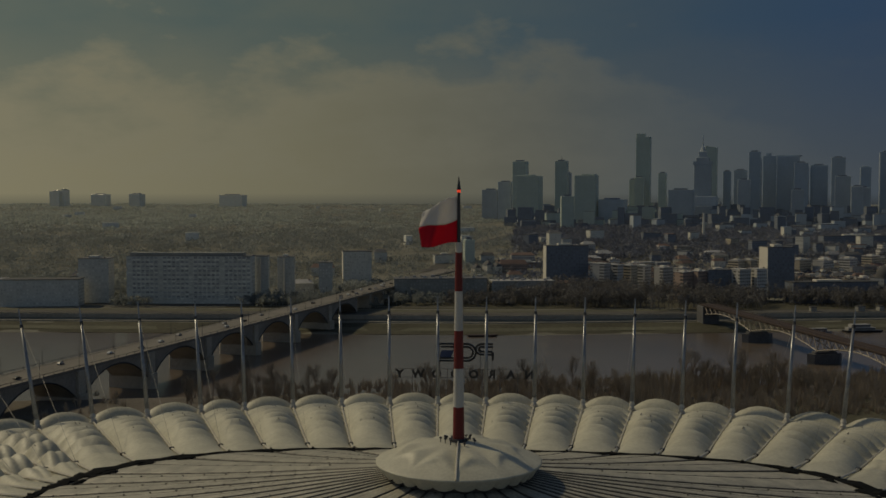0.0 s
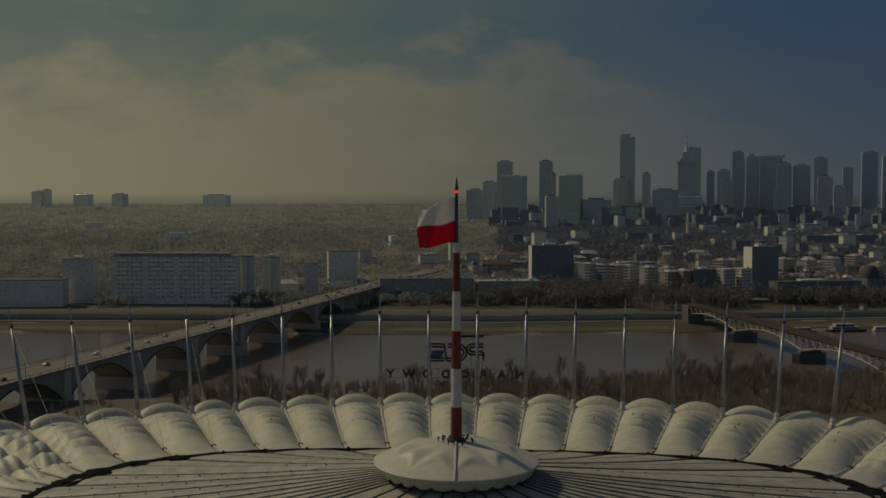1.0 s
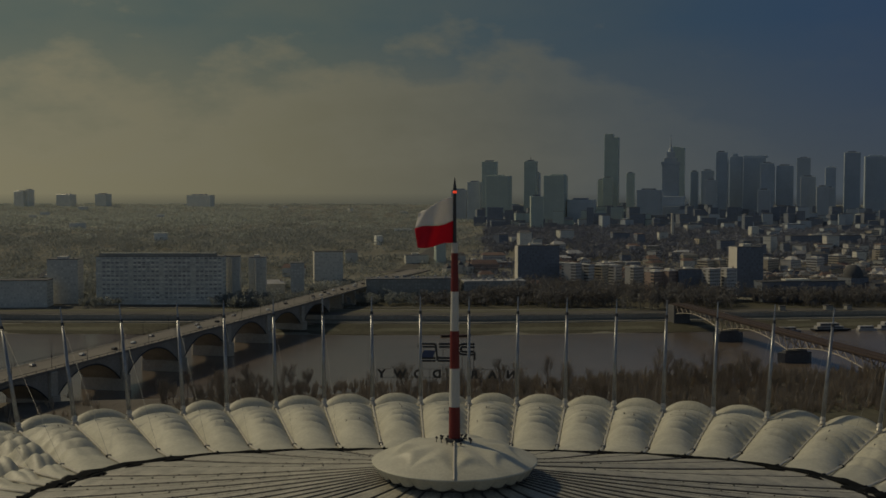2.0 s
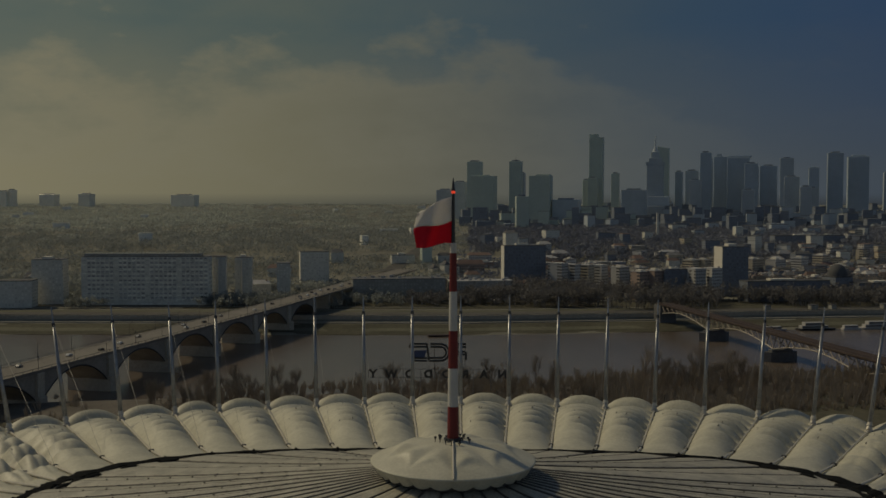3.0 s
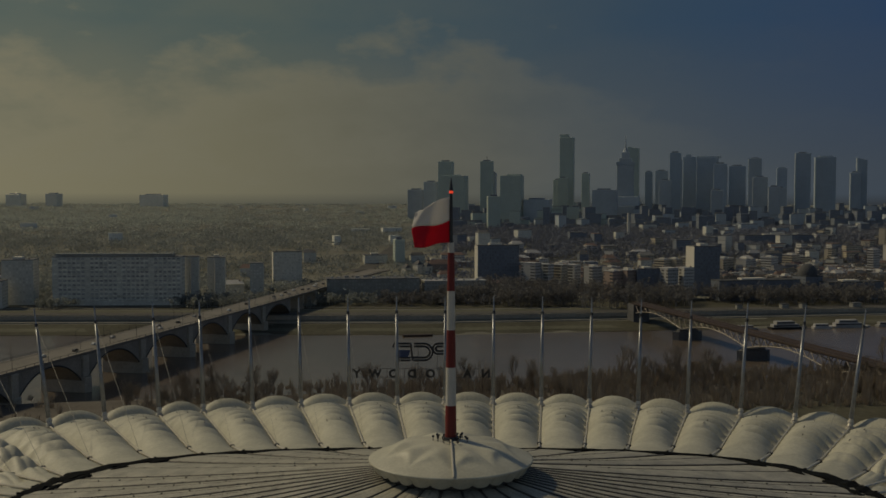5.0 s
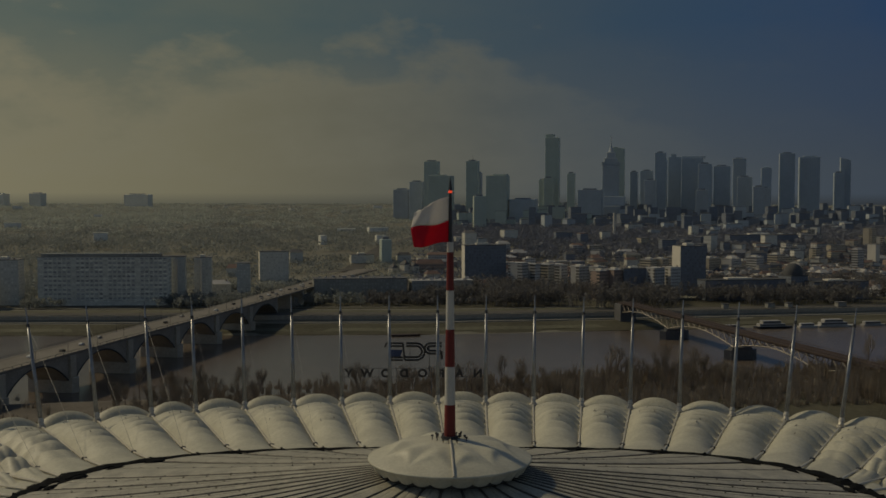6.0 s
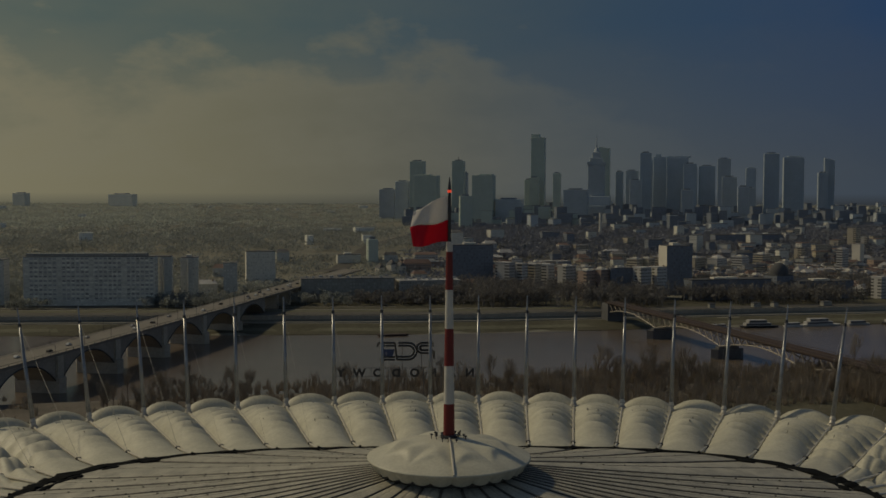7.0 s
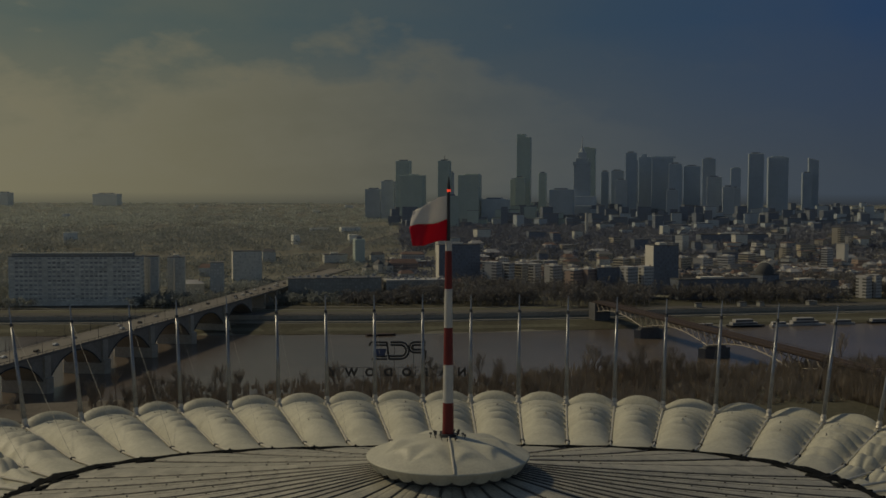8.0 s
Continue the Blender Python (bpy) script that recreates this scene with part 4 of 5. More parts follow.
def building(x, y, w, d, h, turn, wall, top_mat, name="apartment_building", label="", category="building", z=None, attic=0.0, group="", gable=0.0):
    z0 = (ground_z(x, y) if z is None else z) - 1.0
    ob = thing(name, label or "pale town building with flat roof", category, (x, y, z0), group)
    ob.rotation_euler = (0, 0, radians(turn))
    bm = bmesh.new()
    box(bm, -w / 2, w / 2, -d / 2, d / 2, 0, h + 1)
    part("wall", bm, wall, ob)
    bm = bmesh.new()
    if gable:
        e = 0.5
        vs = [bm.verts.new(p) for p in ((-w / 2 - e, -d / 2 - e, h + 1), (w / 2 + e, -d / 2 - e, h + 1), (w / 2 + e, d / 2 + e, h + 1), (-w / 2 - e, d / 2 + e, h + 1), (-w / 2 + d * 0.2, 0, h + 1 + gable), (w / 2 - d * 0.2, 0, h + 1 + gable))]
        for f in ((0, 1, 5, 4), (1, 2, 5), (2, 3, 4, 5), (3, 0, 4), (3, 2, 1, 0)):
            bm.faces.new([vs[i] for i in f])
    else:
        box(bm, -w / 2 - 0.3, w / 2 + 0.3, -d / 2 - 0.3, d / 2 + 0.3, h + 1, h + 1.7, 0.1)
    roof_ob = part("roof", bm, top_mat, ob)
    if w < 30 and name in ("apartment_building", "town_house"):
        for q in (-0.3, 0.05, 0.34):
            side = (0.16 if gable else 0.3) * d * (1 if q < 0.1 else -1)
            share("chimney", CHIMNEY_ME, roof_ob, Matrix.Translation((q * w, side, h + 1.2)) @ Matrix.Diagonal((1, 1, 0.4 + gable if gable else 1.8, 1)))
    if attic:
        bm = bmesh.new()
        box(bm, -w * 0.2, w * 0.1, -d * 0.25, d * 0.25, h + 1.7, h + 1.7 + attic, 0.1)
        part("roof_hut", bm, M_BLIND, roof_ob)
    return ob


def end_wall(ob, w, d, h, m=None):
    """A plain end wall, set proud of the gable; its white colour stands for sunlight."""
    bm = bmesh.new()
    box(bm, -w / 2 - 0.4, -w / 2 - 0.02, -d / 2, d / 2, 0.5, h + 1.2)
    part("end_wall", bm, m or M_BLIND, ob, "end wall whitened for sunlight")


def tower(x0, x1, top, y, wall=None, deep=None, label="", turn=-15.0, steps=(), mast=0.0, name="office_tower", cut=0.0):
    """A high-rise; steps: (share of width kept, from, to, height) of setbacks on top."""
    w = (x1 - x0) * 0.92
    d = deep or min(46, max(24, w * 0.8))
    x, z0 = (x0 + x1) / 2, ground_z((x0 + x1) / 2, y) - 1
    ob = thing(name, label or "hazy grey glass office tower on the skyline", "tower", (x, y + d / 2, z0))
    ob.rotation_euler = (0, 0, radians(turn))
    h = top - z0
    bm = bmesh.new()
    box(bm, -w / 2, w / 2, -d / 2, d / 2, 0, h, 0.6)
    if cut:
        for v in bm.verts:
            if v.co.z > h - 2 and v.co.x > 0:
                v.co.z -= cut
    # the haze tint in the walls is greener on the left of the skyline
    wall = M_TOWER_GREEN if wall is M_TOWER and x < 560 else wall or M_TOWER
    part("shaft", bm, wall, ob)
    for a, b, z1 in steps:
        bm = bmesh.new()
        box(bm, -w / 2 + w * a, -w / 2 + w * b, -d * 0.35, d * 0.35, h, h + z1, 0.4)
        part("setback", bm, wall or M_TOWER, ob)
    if not steps and not cut:
        bm = bmesh.new()
        box(bm, -w * 0.3, w * 0.25, -d * 0.25, d * 0.25, h, h + 3.5, 0.2)
        part("roof_plant", bm, M_DARKW, ob)
    if mast:
        bm = bmesh.new()
        tube(bm, (0, 0, h), (0, 0, h + mast), 1.2, 0.3, 6)
        part("antenna", bm, M_DARKSTEEL, ob)
    return ob


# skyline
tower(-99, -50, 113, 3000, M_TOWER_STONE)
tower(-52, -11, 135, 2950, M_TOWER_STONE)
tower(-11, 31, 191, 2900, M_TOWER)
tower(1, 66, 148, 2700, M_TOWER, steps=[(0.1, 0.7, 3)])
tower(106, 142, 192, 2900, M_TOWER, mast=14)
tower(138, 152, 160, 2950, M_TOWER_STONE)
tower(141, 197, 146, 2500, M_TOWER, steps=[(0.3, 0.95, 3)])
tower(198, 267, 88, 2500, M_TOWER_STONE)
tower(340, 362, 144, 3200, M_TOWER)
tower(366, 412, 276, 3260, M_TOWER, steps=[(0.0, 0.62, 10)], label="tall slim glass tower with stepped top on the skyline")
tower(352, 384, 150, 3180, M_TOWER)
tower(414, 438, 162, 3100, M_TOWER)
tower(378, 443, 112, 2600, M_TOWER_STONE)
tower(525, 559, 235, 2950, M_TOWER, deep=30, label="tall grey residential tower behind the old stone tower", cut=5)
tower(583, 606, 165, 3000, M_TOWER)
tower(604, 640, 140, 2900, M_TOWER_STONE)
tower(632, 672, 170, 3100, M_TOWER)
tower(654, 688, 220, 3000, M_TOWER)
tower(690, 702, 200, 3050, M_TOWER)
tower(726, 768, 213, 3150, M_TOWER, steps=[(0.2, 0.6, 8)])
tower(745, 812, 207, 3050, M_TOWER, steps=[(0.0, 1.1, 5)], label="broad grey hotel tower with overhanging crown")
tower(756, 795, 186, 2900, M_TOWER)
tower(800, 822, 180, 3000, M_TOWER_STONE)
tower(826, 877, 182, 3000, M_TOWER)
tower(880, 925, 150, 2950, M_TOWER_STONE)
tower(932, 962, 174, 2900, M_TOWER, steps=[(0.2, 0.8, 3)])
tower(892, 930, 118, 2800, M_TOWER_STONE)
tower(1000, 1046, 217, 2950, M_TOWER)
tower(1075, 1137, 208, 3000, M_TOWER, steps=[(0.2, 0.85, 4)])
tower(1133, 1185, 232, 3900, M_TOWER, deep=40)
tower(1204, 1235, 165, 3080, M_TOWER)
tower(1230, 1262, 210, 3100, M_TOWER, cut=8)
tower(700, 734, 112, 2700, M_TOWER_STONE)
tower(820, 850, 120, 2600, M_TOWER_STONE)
tower(91, 119, 97, 2100, M_TOWER, deep=22, label="dark slab hotel tower standing before the skyline", turn=4)
tower(-64, -50, 44, 1250, M_TOWER, deep=22, label="dark bluish office tower above low roofs", turn=10)
for xl, xr, top in ((-1943, -1886, 110), (-1895, -1870, 116), (-1770, -1686, 97), (-1606, -1542, 99), (-1233, -1107, 95)):
    tower(xl, xr, top, 4280, M_PANEL, deep=34, turn=-22, label="block of flats on the horizon, whitened to fade into haze", name="tower_block")

# the old stone palace tower with its spire
palace = thing("palace_tower", "stepped grey stone tower with a slender spire on the skyline", "tower", (490, 2790, 25))
palace.rotation_euler = (0, 0, radians(-12))
for name, w, z0, z1 in (("base", 110, -1, 45), ("wing", 76, 45, 70), ("shaft", 44, 70, 152), ("shoulder", 34, 152, 172), ("belfry", 22, 172, 188)):
    bm = bmesh.new()
    box(bm, -w / 2, w / 2, -w / 2, w / 2, z0, z1, 1.0)
    if name == "shaft":
        for sx in (-1, 1):
            for sy in (-1, 1):
                box(bm, sx * 20 - 4, sx * 20 + 4, sy * 20 - 4, sy * 20 + 4, 152, 162, 0.4)
    part(name, bm, M_TOWER_STONE, palace)
bm = bmesh.new()
tube(bm, (0, 0, 188), (0, 0, 200), 8, 3.5, 8)
tube(bm, (0, 0, 200), (0, 0, 233), 2.2, 0.4, 6)
part("spire", bm, M_TOWER_STONE, palace)

# slab walls paled and window contrast cut to paint in haze
M_SLAB = facade("wall_slab", (0.70, 0.685, 0.61), (0.54, 0.53, 0.48), 4.07, 4.0, 0.6)
# slab block by the river with rows of balconies
hotel = building(-296, 846, 116, 16, 44, 3, M_SLAB, M_ROOF, "slab_block", "long grey slab block with rows of balconies and windows", "building")
bm = bmesh.new()
box(bm, -1.55, 1.55, -0.9, 0, 0, 1.0)
balc_me = bpy.data.meshes.new("balcony")
bm.to_mesh(balc_me)
bm.free()
balc_me.materials.append(mat("balcony_pale", (0.70, 0.68, 0.60), 0.8, vary=0.1, random_value=0.3))
bm = bmesh.new()
box(bm, -1.35, 1.35, -0.12, 0, 0, 1.6)
win_me = bpy.data.meshes.new("window")
bm.to_mesh(win_me)
bm.free()
# panes far lighter than glass, for the haze before them
win_me.materials.append(mat("window_hazed", (0.34, 0.34, 0.33), 0.45, vary=0.2, random_value=0.35))
for r in range(10):
    for c in range(28):
        share("balcony", balc_me, hotel, Matrix.Translation((-55 + 4.07 * c, -8.0, 5.5 + 4.0 * r)))
        if c % 7:
            share("window", win_me, hotel, Matrix.Translation((-55 + 4.07 * c, -8.01, 6.9 + 4.0 * r)))
bm = bmesh.new()
box(bm, -56, 50, -5, 5, 45.7, 48.3, 0.2)
part("roof_storey", bm, M_DUN, hotel)

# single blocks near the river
slab = building(56, 985, 44, 13, 48, 12, M_DARKW, M_ROOF, "slab_block", "dark slab block with an end wall whitened for sunlight", attic=2)
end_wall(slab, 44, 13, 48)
point = building(262, 950, 28, 18, 49, 14, M_DARKW, M_ROOF, "tower_block", "dark tower block with one side whitened for sunlight", attic=2.5)
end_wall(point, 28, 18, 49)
b0 = building(-234, 868, 12, 16, 43, 8, M_GREYW, M_ROOF, "tower_block", "narrow grey tower block with an end wall paled for sunlight")
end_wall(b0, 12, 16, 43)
b1 = building(-219, 905, 16, 16, 40, 8, M_GREYW, M_ROOF, "tower_block", "grey tower block with one edge paled for sunlight", attic=2)
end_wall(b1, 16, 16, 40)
# narrow white fin added and turned sunward to make the bright edge
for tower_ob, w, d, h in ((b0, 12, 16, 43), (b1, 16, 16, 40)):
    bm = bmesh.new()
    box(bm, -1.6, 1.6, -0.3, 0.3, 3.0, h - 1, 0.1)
    fin = part("stair_bay", bm, M_BLIND, tower_ob, "pale added fin turned to catch the sun")
    fin.matrix_basis = Matrix.Translation((-w * 0.1, -d / 2 - 1.4, 0)) @ Matrix.Rotation(radians(-62), 4, "Z")
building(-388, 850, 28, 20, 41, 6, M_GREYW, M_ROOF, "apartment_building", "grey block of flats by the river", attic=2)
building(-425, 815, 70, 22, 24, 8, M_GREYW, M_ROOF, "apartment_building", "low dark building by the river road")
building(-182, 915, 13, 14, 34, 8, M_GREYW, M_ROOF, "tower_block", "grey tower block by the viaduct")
b2 = building(-176, 1082, 32, 14, 36, 14, M_GREYW, M_ROOF, "slab_block", "grey slab block with an end wall brightened for sunlight")
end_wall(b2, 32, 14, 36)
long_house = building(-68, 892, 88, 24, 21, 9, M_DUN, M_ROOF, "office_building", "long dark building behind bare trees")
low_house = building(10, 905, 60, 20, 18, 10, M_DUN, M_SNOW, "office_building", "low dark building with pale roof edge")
bm = bmesh.new()
box(bm, -1.3, 1.3, -1.0, 1.0, 0, 1.9, 0.1)
HUT_ME = bpy.data.meshes.new("roof_hut")
bm.to_mesh(HUT_ME)
bm.free()
HUT_ME.materials.append(M_SNOW)
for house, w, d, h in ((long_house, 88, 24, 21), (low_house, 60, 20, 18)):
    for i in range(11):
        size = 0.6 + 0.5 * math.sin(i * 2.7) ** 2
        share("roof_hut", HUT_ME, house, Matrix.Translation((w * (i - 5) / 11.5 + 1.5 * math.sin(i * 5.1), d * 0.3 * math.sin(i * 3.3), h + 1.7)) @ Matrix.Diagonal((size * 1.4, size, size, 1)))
for x, y, w, d, h, t, m, lab in ((218, 905, 13, 14, 30, 28, M_LIGHTWALL, "white block of flats with sunlit front"), (235, 912, 12, 14, 30, 28, M_LIGHTWALL, "white block of flats with sunlit front"), (165, 906, 15, 13, 27, 36, M_BRICKW, "rose-coloured house with sunlit front"), (179, 908, 14, 13, 28, 36, M_BRICKW, "rose-coloured house with sunlit front"), (199, 912, 26, 14, 29, 10, M_DARKW, "dark house between pale ones"),
                              (90, 965, 11, 17, 31, 52, M_LIGHTWALL, "pale block with stepped white roofs"), (104, 975, 11, 17, 29, 52, M_LIGHTWALL, "pale block with stepped white roofs"), (119, 985, 12, 17, 28, 52, M_BEIGE, "pale block with stepped white roofs"), (135, 1000, 12, 16, 27, 50, M_LIGHTWALL, "pale block with stepped white roofs"),
                              (156, 985, 15, 12, 26, 40, M_LIGHTWALL, "pale town house with white roof edge"), (176, 990, 16, 12, 25, 40, M_LIGHTWALL, "pale town house with white roof edge"),
                              (264, 1160, 16, 14, 22, 46, M_BEIGE, "yellowish block of flats in sunlight"), (279, 1165, 14, 14, 22, 46, M_BEIGE, "yellowish block of flats in sunlight"), (307, 1210, 16, 14, 20, 46, M_BEIGE, "yellowish block of flats in sunlight"), (342, 1180, 26, 14, 22, 46, M_BEIGE, "yellowish block of flats in sunlight"), (372, 1190, 24, 14, 20, 44, M_LIGHTWALL, "pale block of flats in sunlight"),
                              (404, 1200, 18, 14, 22, 46, M_LIGHTWALL, "pale block of flats in sunlight"), (440, 1230, 20, 14, 22, 44, M_BEIGE, "yellowish block of flats in sunlight"), (301, 900, 84, 18, 19, 12, M_DARKW, "long dark office block behind the trees"), (450, 900, 9, 12, 21, 30, M_LIGHTWALL, "narrow white block of flats"), (462, 905, 9, 12, 22, 30, M_LIGHTWALL, "narrow white block of flats"), (595, 1305, 11, 12, 28, 40, M_BLIND, "white box-shaped tower with sunlit side"),
                              (510, 1520, 112, 18, 40, 9, M_DARKW, "very long dark slab block"), (395, 905, 60, 18, 17, 14, M_DARKW, "long dark block behind the trees")):
    building(x, y, w, d, h - ground_z(x, y) if h > 36 else h, t, m, M_SNOW if m is not M_DARKW else M_ROOF, label=lab, category="building", attic=1.5 if w > 13 else 0)
for x, y, w, d, h, g in ((-30.5, 1180, 9, 9, 11, 4.5), (-19.5, 1180, 9, 10, 9, 4.5), (-44.5, 1180, 8, 9, 7, 4)):
    building(x, y, w, d, h, -48, M_BLIND, M_ROOF, "town_house", "small white gabled house in sunlight", "house", gable=g)
building(0, 1190, 34, 12, 11, 8, M_BRICKW, M_TILE, "school_building", "long brick-red building with a tiled roof", gable=5)
building(-134, 850, 12, 12, 3.5, 20, M_BRICKW, M_SNOW, "pavilion", "small pale pavilion on the river lawn", "pavilion", gable=2.5)
bm = bmesh.new()
tube(bm, (0, 0, 0), (0, 0, 46), 2.6, 2.0, 10)
tagged(part("chimney", bm, M_BLIND), "tall white chimney above the roofs", "chimney").location = (314, 1700, 24)
church = building(355, 912, 20, 20, 22, 20, M_DARKW, M_ROOF, "church", "dark church with a broad domed roof", "church")
bm = bmesh.new()
rows = []
for j in range(7):
    a = 0.5 * math.pi * j / 6
    rows.append([(9.5 * math.cos(a) * math.cos(2 * math.pi * i / 16), 9.5 * math.cos(a) * math.sin(2 * math.pi * i / 16), 23.5 + 12 * math.sin(a)) for i in range(17)])
grid(bm, rows)
part("dome", bm, M_ROOF, church, smooth=True)

# the ordinary fabric of the town
rnd = random.Random(21)
taken = [(-296, 846, 70), (56, 985, 30), (262, 950, 26), (-388, 850, 30), (-425, 815, 45), (-68, 892, 55), (10, 905, 40), (218, 905, 22), (172, 906, 24), (100, 972, 34), (160, 985, 30), (301, 900, 46), (395, 905, 40), (355, 912, 20), (-176, 1082, 26), (199, 912, 20), (510, 1520, 60), (-160, 900, 40), (-120, 1000, 50)]


def fabric(y0, y1, cell, chance, small=0.3, big=0.75, west=-0.52, east=0.56, name="apartment_building"):
    y = y0
    while y < y1:
        x = west * (y + 150)
        while x < east * (y + 150):
            px, py = x + rnd.uniform(-0.3, 0.3) * cell, y + rnd.uniform(-0.3, 0.3) * cell
            x += cell
            park = noise.noise(Vector((px / 260, py / 260, 3.1)))
            south = px < -20 + 0.02 * (py - 900)
            if rnd.random() > chance * ((0.2 if py < 1080 else 0.06) if south else 1.0) or park > (0.1 if south else 0.26):
                continue
            if any(abs(px - a) < r and abs(py - b) < r for a, b, r in taken):
                continue
            w, d, h = rnd.uniform(small, big) * cell, rnd.uniform(0.4, 0.65) * min(26, cell), rnd.choice((6, 7, 8, 9, 10, 11, 13))
            if rnd.random() < 0.02 and py > 1200:
                h = rnd.uniform(28, 38)
                w = rnd.uniform(14, 22)
            turn = rnd.choice((8, 12, 14, 18, 24, 46)) + rnd.uniform(-5, 5)
            wall = rnd.choice((M_GREYW, M_GREYW, M_BRICKW) if south else (M_LIGHTWALL, M_LIGHTWALL, M_BEIGE, M_BEIGE, M_BRICKW, M_GREYW, M_DARKW))
            g = rnd.uniform(2.5, 4.5) if rnd.random() < 0.6 else 0
            roof_m = rnd.choice((M_ROOF, M_ROOF, M_TILE, M_SNOW)) if g else rnd.choice((M_ROOF, M_SNOW))
            word = {"wall_pale": "pale", "wall_beige": "beige", "wall_rose": "rose-brown", "wall_grey": "grey", "wall_dark": "dark"}[wall.name]
            building(px, py, w, d, h, turn, wall, roof_m, label=word + (" town house with a pitched roof" if g else " block of flats with a flat roof"), category="building", name=name, gable=g, attic=2.0 if not g and rnd.random() < 0.4 else 0, group="houses of the town")
        y += cell * 0.85


fabric(938, 1240, 19, 0.8, 0.6, 1.15, 0.05, 0.46, "town_house")
fabric(935, 1330, 44, 0.72, 0.35, 0.8, -0.52, 0.04)
fabric(1240, 1400, 34, 0.42, 0.35, 0.8, 0.04, 0.5)

# farther off the roofs run together
FAR_MATS = [M_LIGHTWALL, M_BEIGE, M_BRICKW, M_GREYW, M_DARKW, M_ROOF, M_TILE, M_SNOW, M_TOWER, M_TOWER_STONE, M_TOWER_GREEN, M_SLAB]
verts, faces, slots = [], [], []


def far_house(x, y, w, d, h, turn, wall, roof_slot):
    z = ground_z(x, y) - 1
    c, s = math.cos(radians(turn)), math.sin(radians(turn))
    k = len(verts)
    for zz, e in ((z, 0), (z + h, 0), (z + h, 0.3), (z + h + 0.8, 0.3)):
        for a, b in ((-1, -1), (1, -1), (1, 1), (-1, 1)):
            u, v = a * (w / 2 + e), b * (d / 2 + e)
            verts.append((x + c * u - s * v, y + s * u + c * v, zz))
    for lv, m in ((0, wall), (8, roof_slot)):
        for q in range(4):
            faces.append((k + lv + q, k + lv + (q + 1) % 4, k + lv + 4 + (q + 1) % 4, k + lv + 4 + q))
            slots.append(m)
    faces.append((k + 12, k + 13, k + 14, k + 15))
    slots.append(roof_slot)


for y0, y1, cell in ((1330, 1900, 31), (1900, 3100, 50), (3100, 4600, 90)):
    y = y0
    while y < y1:
        x = -0.5 * (y + 150)
        while x < 0.56 * (y + 150):
            px, py = x + rnd.uniform(-0.3, 0.3) * cell, y + rnd.uniform(-0.3, 0.3) * cell
            x += cell
            park = noise.noise(Vector((px / 260, py / 260, 3.1)))
            south = px < -20 + 0.02 * (py - 900)
            belt = 1330 < py < 2150 and px < 330 + 0.1 * (py - 1330)
            if rnd.random() > (0.02 if south else 0.06 if belt else 0.24 if py < 2000 else 0.4) or park > (0.05 if south else 0.22) or any(abs(px - a) < r and abs(py - b) < r for a, b, r in taken):
                continue
            h = rnd.choice((9, 11, 12, 13, 15, 17, 19, 22)) if rnd.random() > 0.05 else rnd.uniform(26, 38)
            if south:
                h = min(h, rnd.uniform(8, 18))
            # haze by colour choice: southern houses one pale tone, farther ones bluer
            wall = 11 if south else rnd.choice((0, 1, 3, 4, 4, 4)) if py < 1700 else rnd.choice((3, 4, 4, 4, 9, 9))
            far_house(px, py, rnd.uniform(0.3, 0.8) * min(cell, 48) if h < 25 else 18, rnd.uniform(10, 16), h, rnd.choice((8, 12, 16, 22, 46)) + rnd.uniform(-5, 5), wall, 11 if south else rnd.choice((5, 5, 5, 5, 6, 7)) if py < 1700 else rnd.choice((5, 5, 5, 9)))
        y += cell * 0.85
# the lower blocks that stand between the towers
for i in range(620):
    y = rnd.uniform(2300, 3500)
    x = rnd.uniform(-20, 0.46 * (y + 150))
    # walls again in the haze-tinted tower colours, greener on the left
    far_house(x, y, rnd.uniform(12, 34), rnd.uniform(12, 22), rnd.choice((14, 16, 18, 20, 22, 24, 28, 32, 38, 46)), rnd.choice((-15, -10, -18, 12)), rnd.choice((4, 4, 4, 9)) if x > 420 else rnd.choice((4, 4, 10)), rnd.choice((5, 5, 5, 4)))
me = bpy.data.meshes.new("town_roofs")
me.from_pydata(verts, [], faces)
for m in FAR_MATS:
    me.materials.append(m)
me.polygons.foreach_set("material_index", slots)
tagged(new("town_roofs", me), "distant pale and grey blocks of the town", "buildings", kind="stuff")


# boats moored at the far bank
def boat(x, y, long, wide, hull_m, turn, decks, label):
    ob = thing("moored_boat", label, "boat", (x, y, -7), "boats moored at the far bank")
    ob.rotation_euler = (0, 0, radians(turn))
    bm = bmesh.new()
    outline = [(-long / 2, -wide / 2), (long * 0.36, -wide / 2), (long / 2, 0), (long * 0.36, wide / 2), (-long / 2, wide / 2)]
    prism(bm, outline, -0.4, 1.5)
    for v in bm.verts:
        if v.co.z < 0:
            v.co.x *= 0.94
            v.co.y *= 0.8
    part("hull", bm, hull_m, ob)
    for i in range(decks):
        bm = bmesh.new()
        box(bm, -long * (0.42 - 0.08 * i), long * (0.25 - 0.12 * i), -wide * 0.38, wide * 0.38, 1.5 + 2.5 * i, 3.9 + 2.5 * i, 0.15)
        cabin = part("cabin", bm, M_SNOW if hull_m is not M_BLIND else M_BLIND, ob)
        bm = bmesh.new()
        box(bm, -long * (0.41 - 0.08 * i), long * (0.24 - 0.12 * i), -wide * 0.38 - 0.06, wide * 0.38 + 0.06, 2.3 + 2.5 * i, 3.2 + 2.5 * i)
        part("window_band", bm, M_GLASS, cabin)


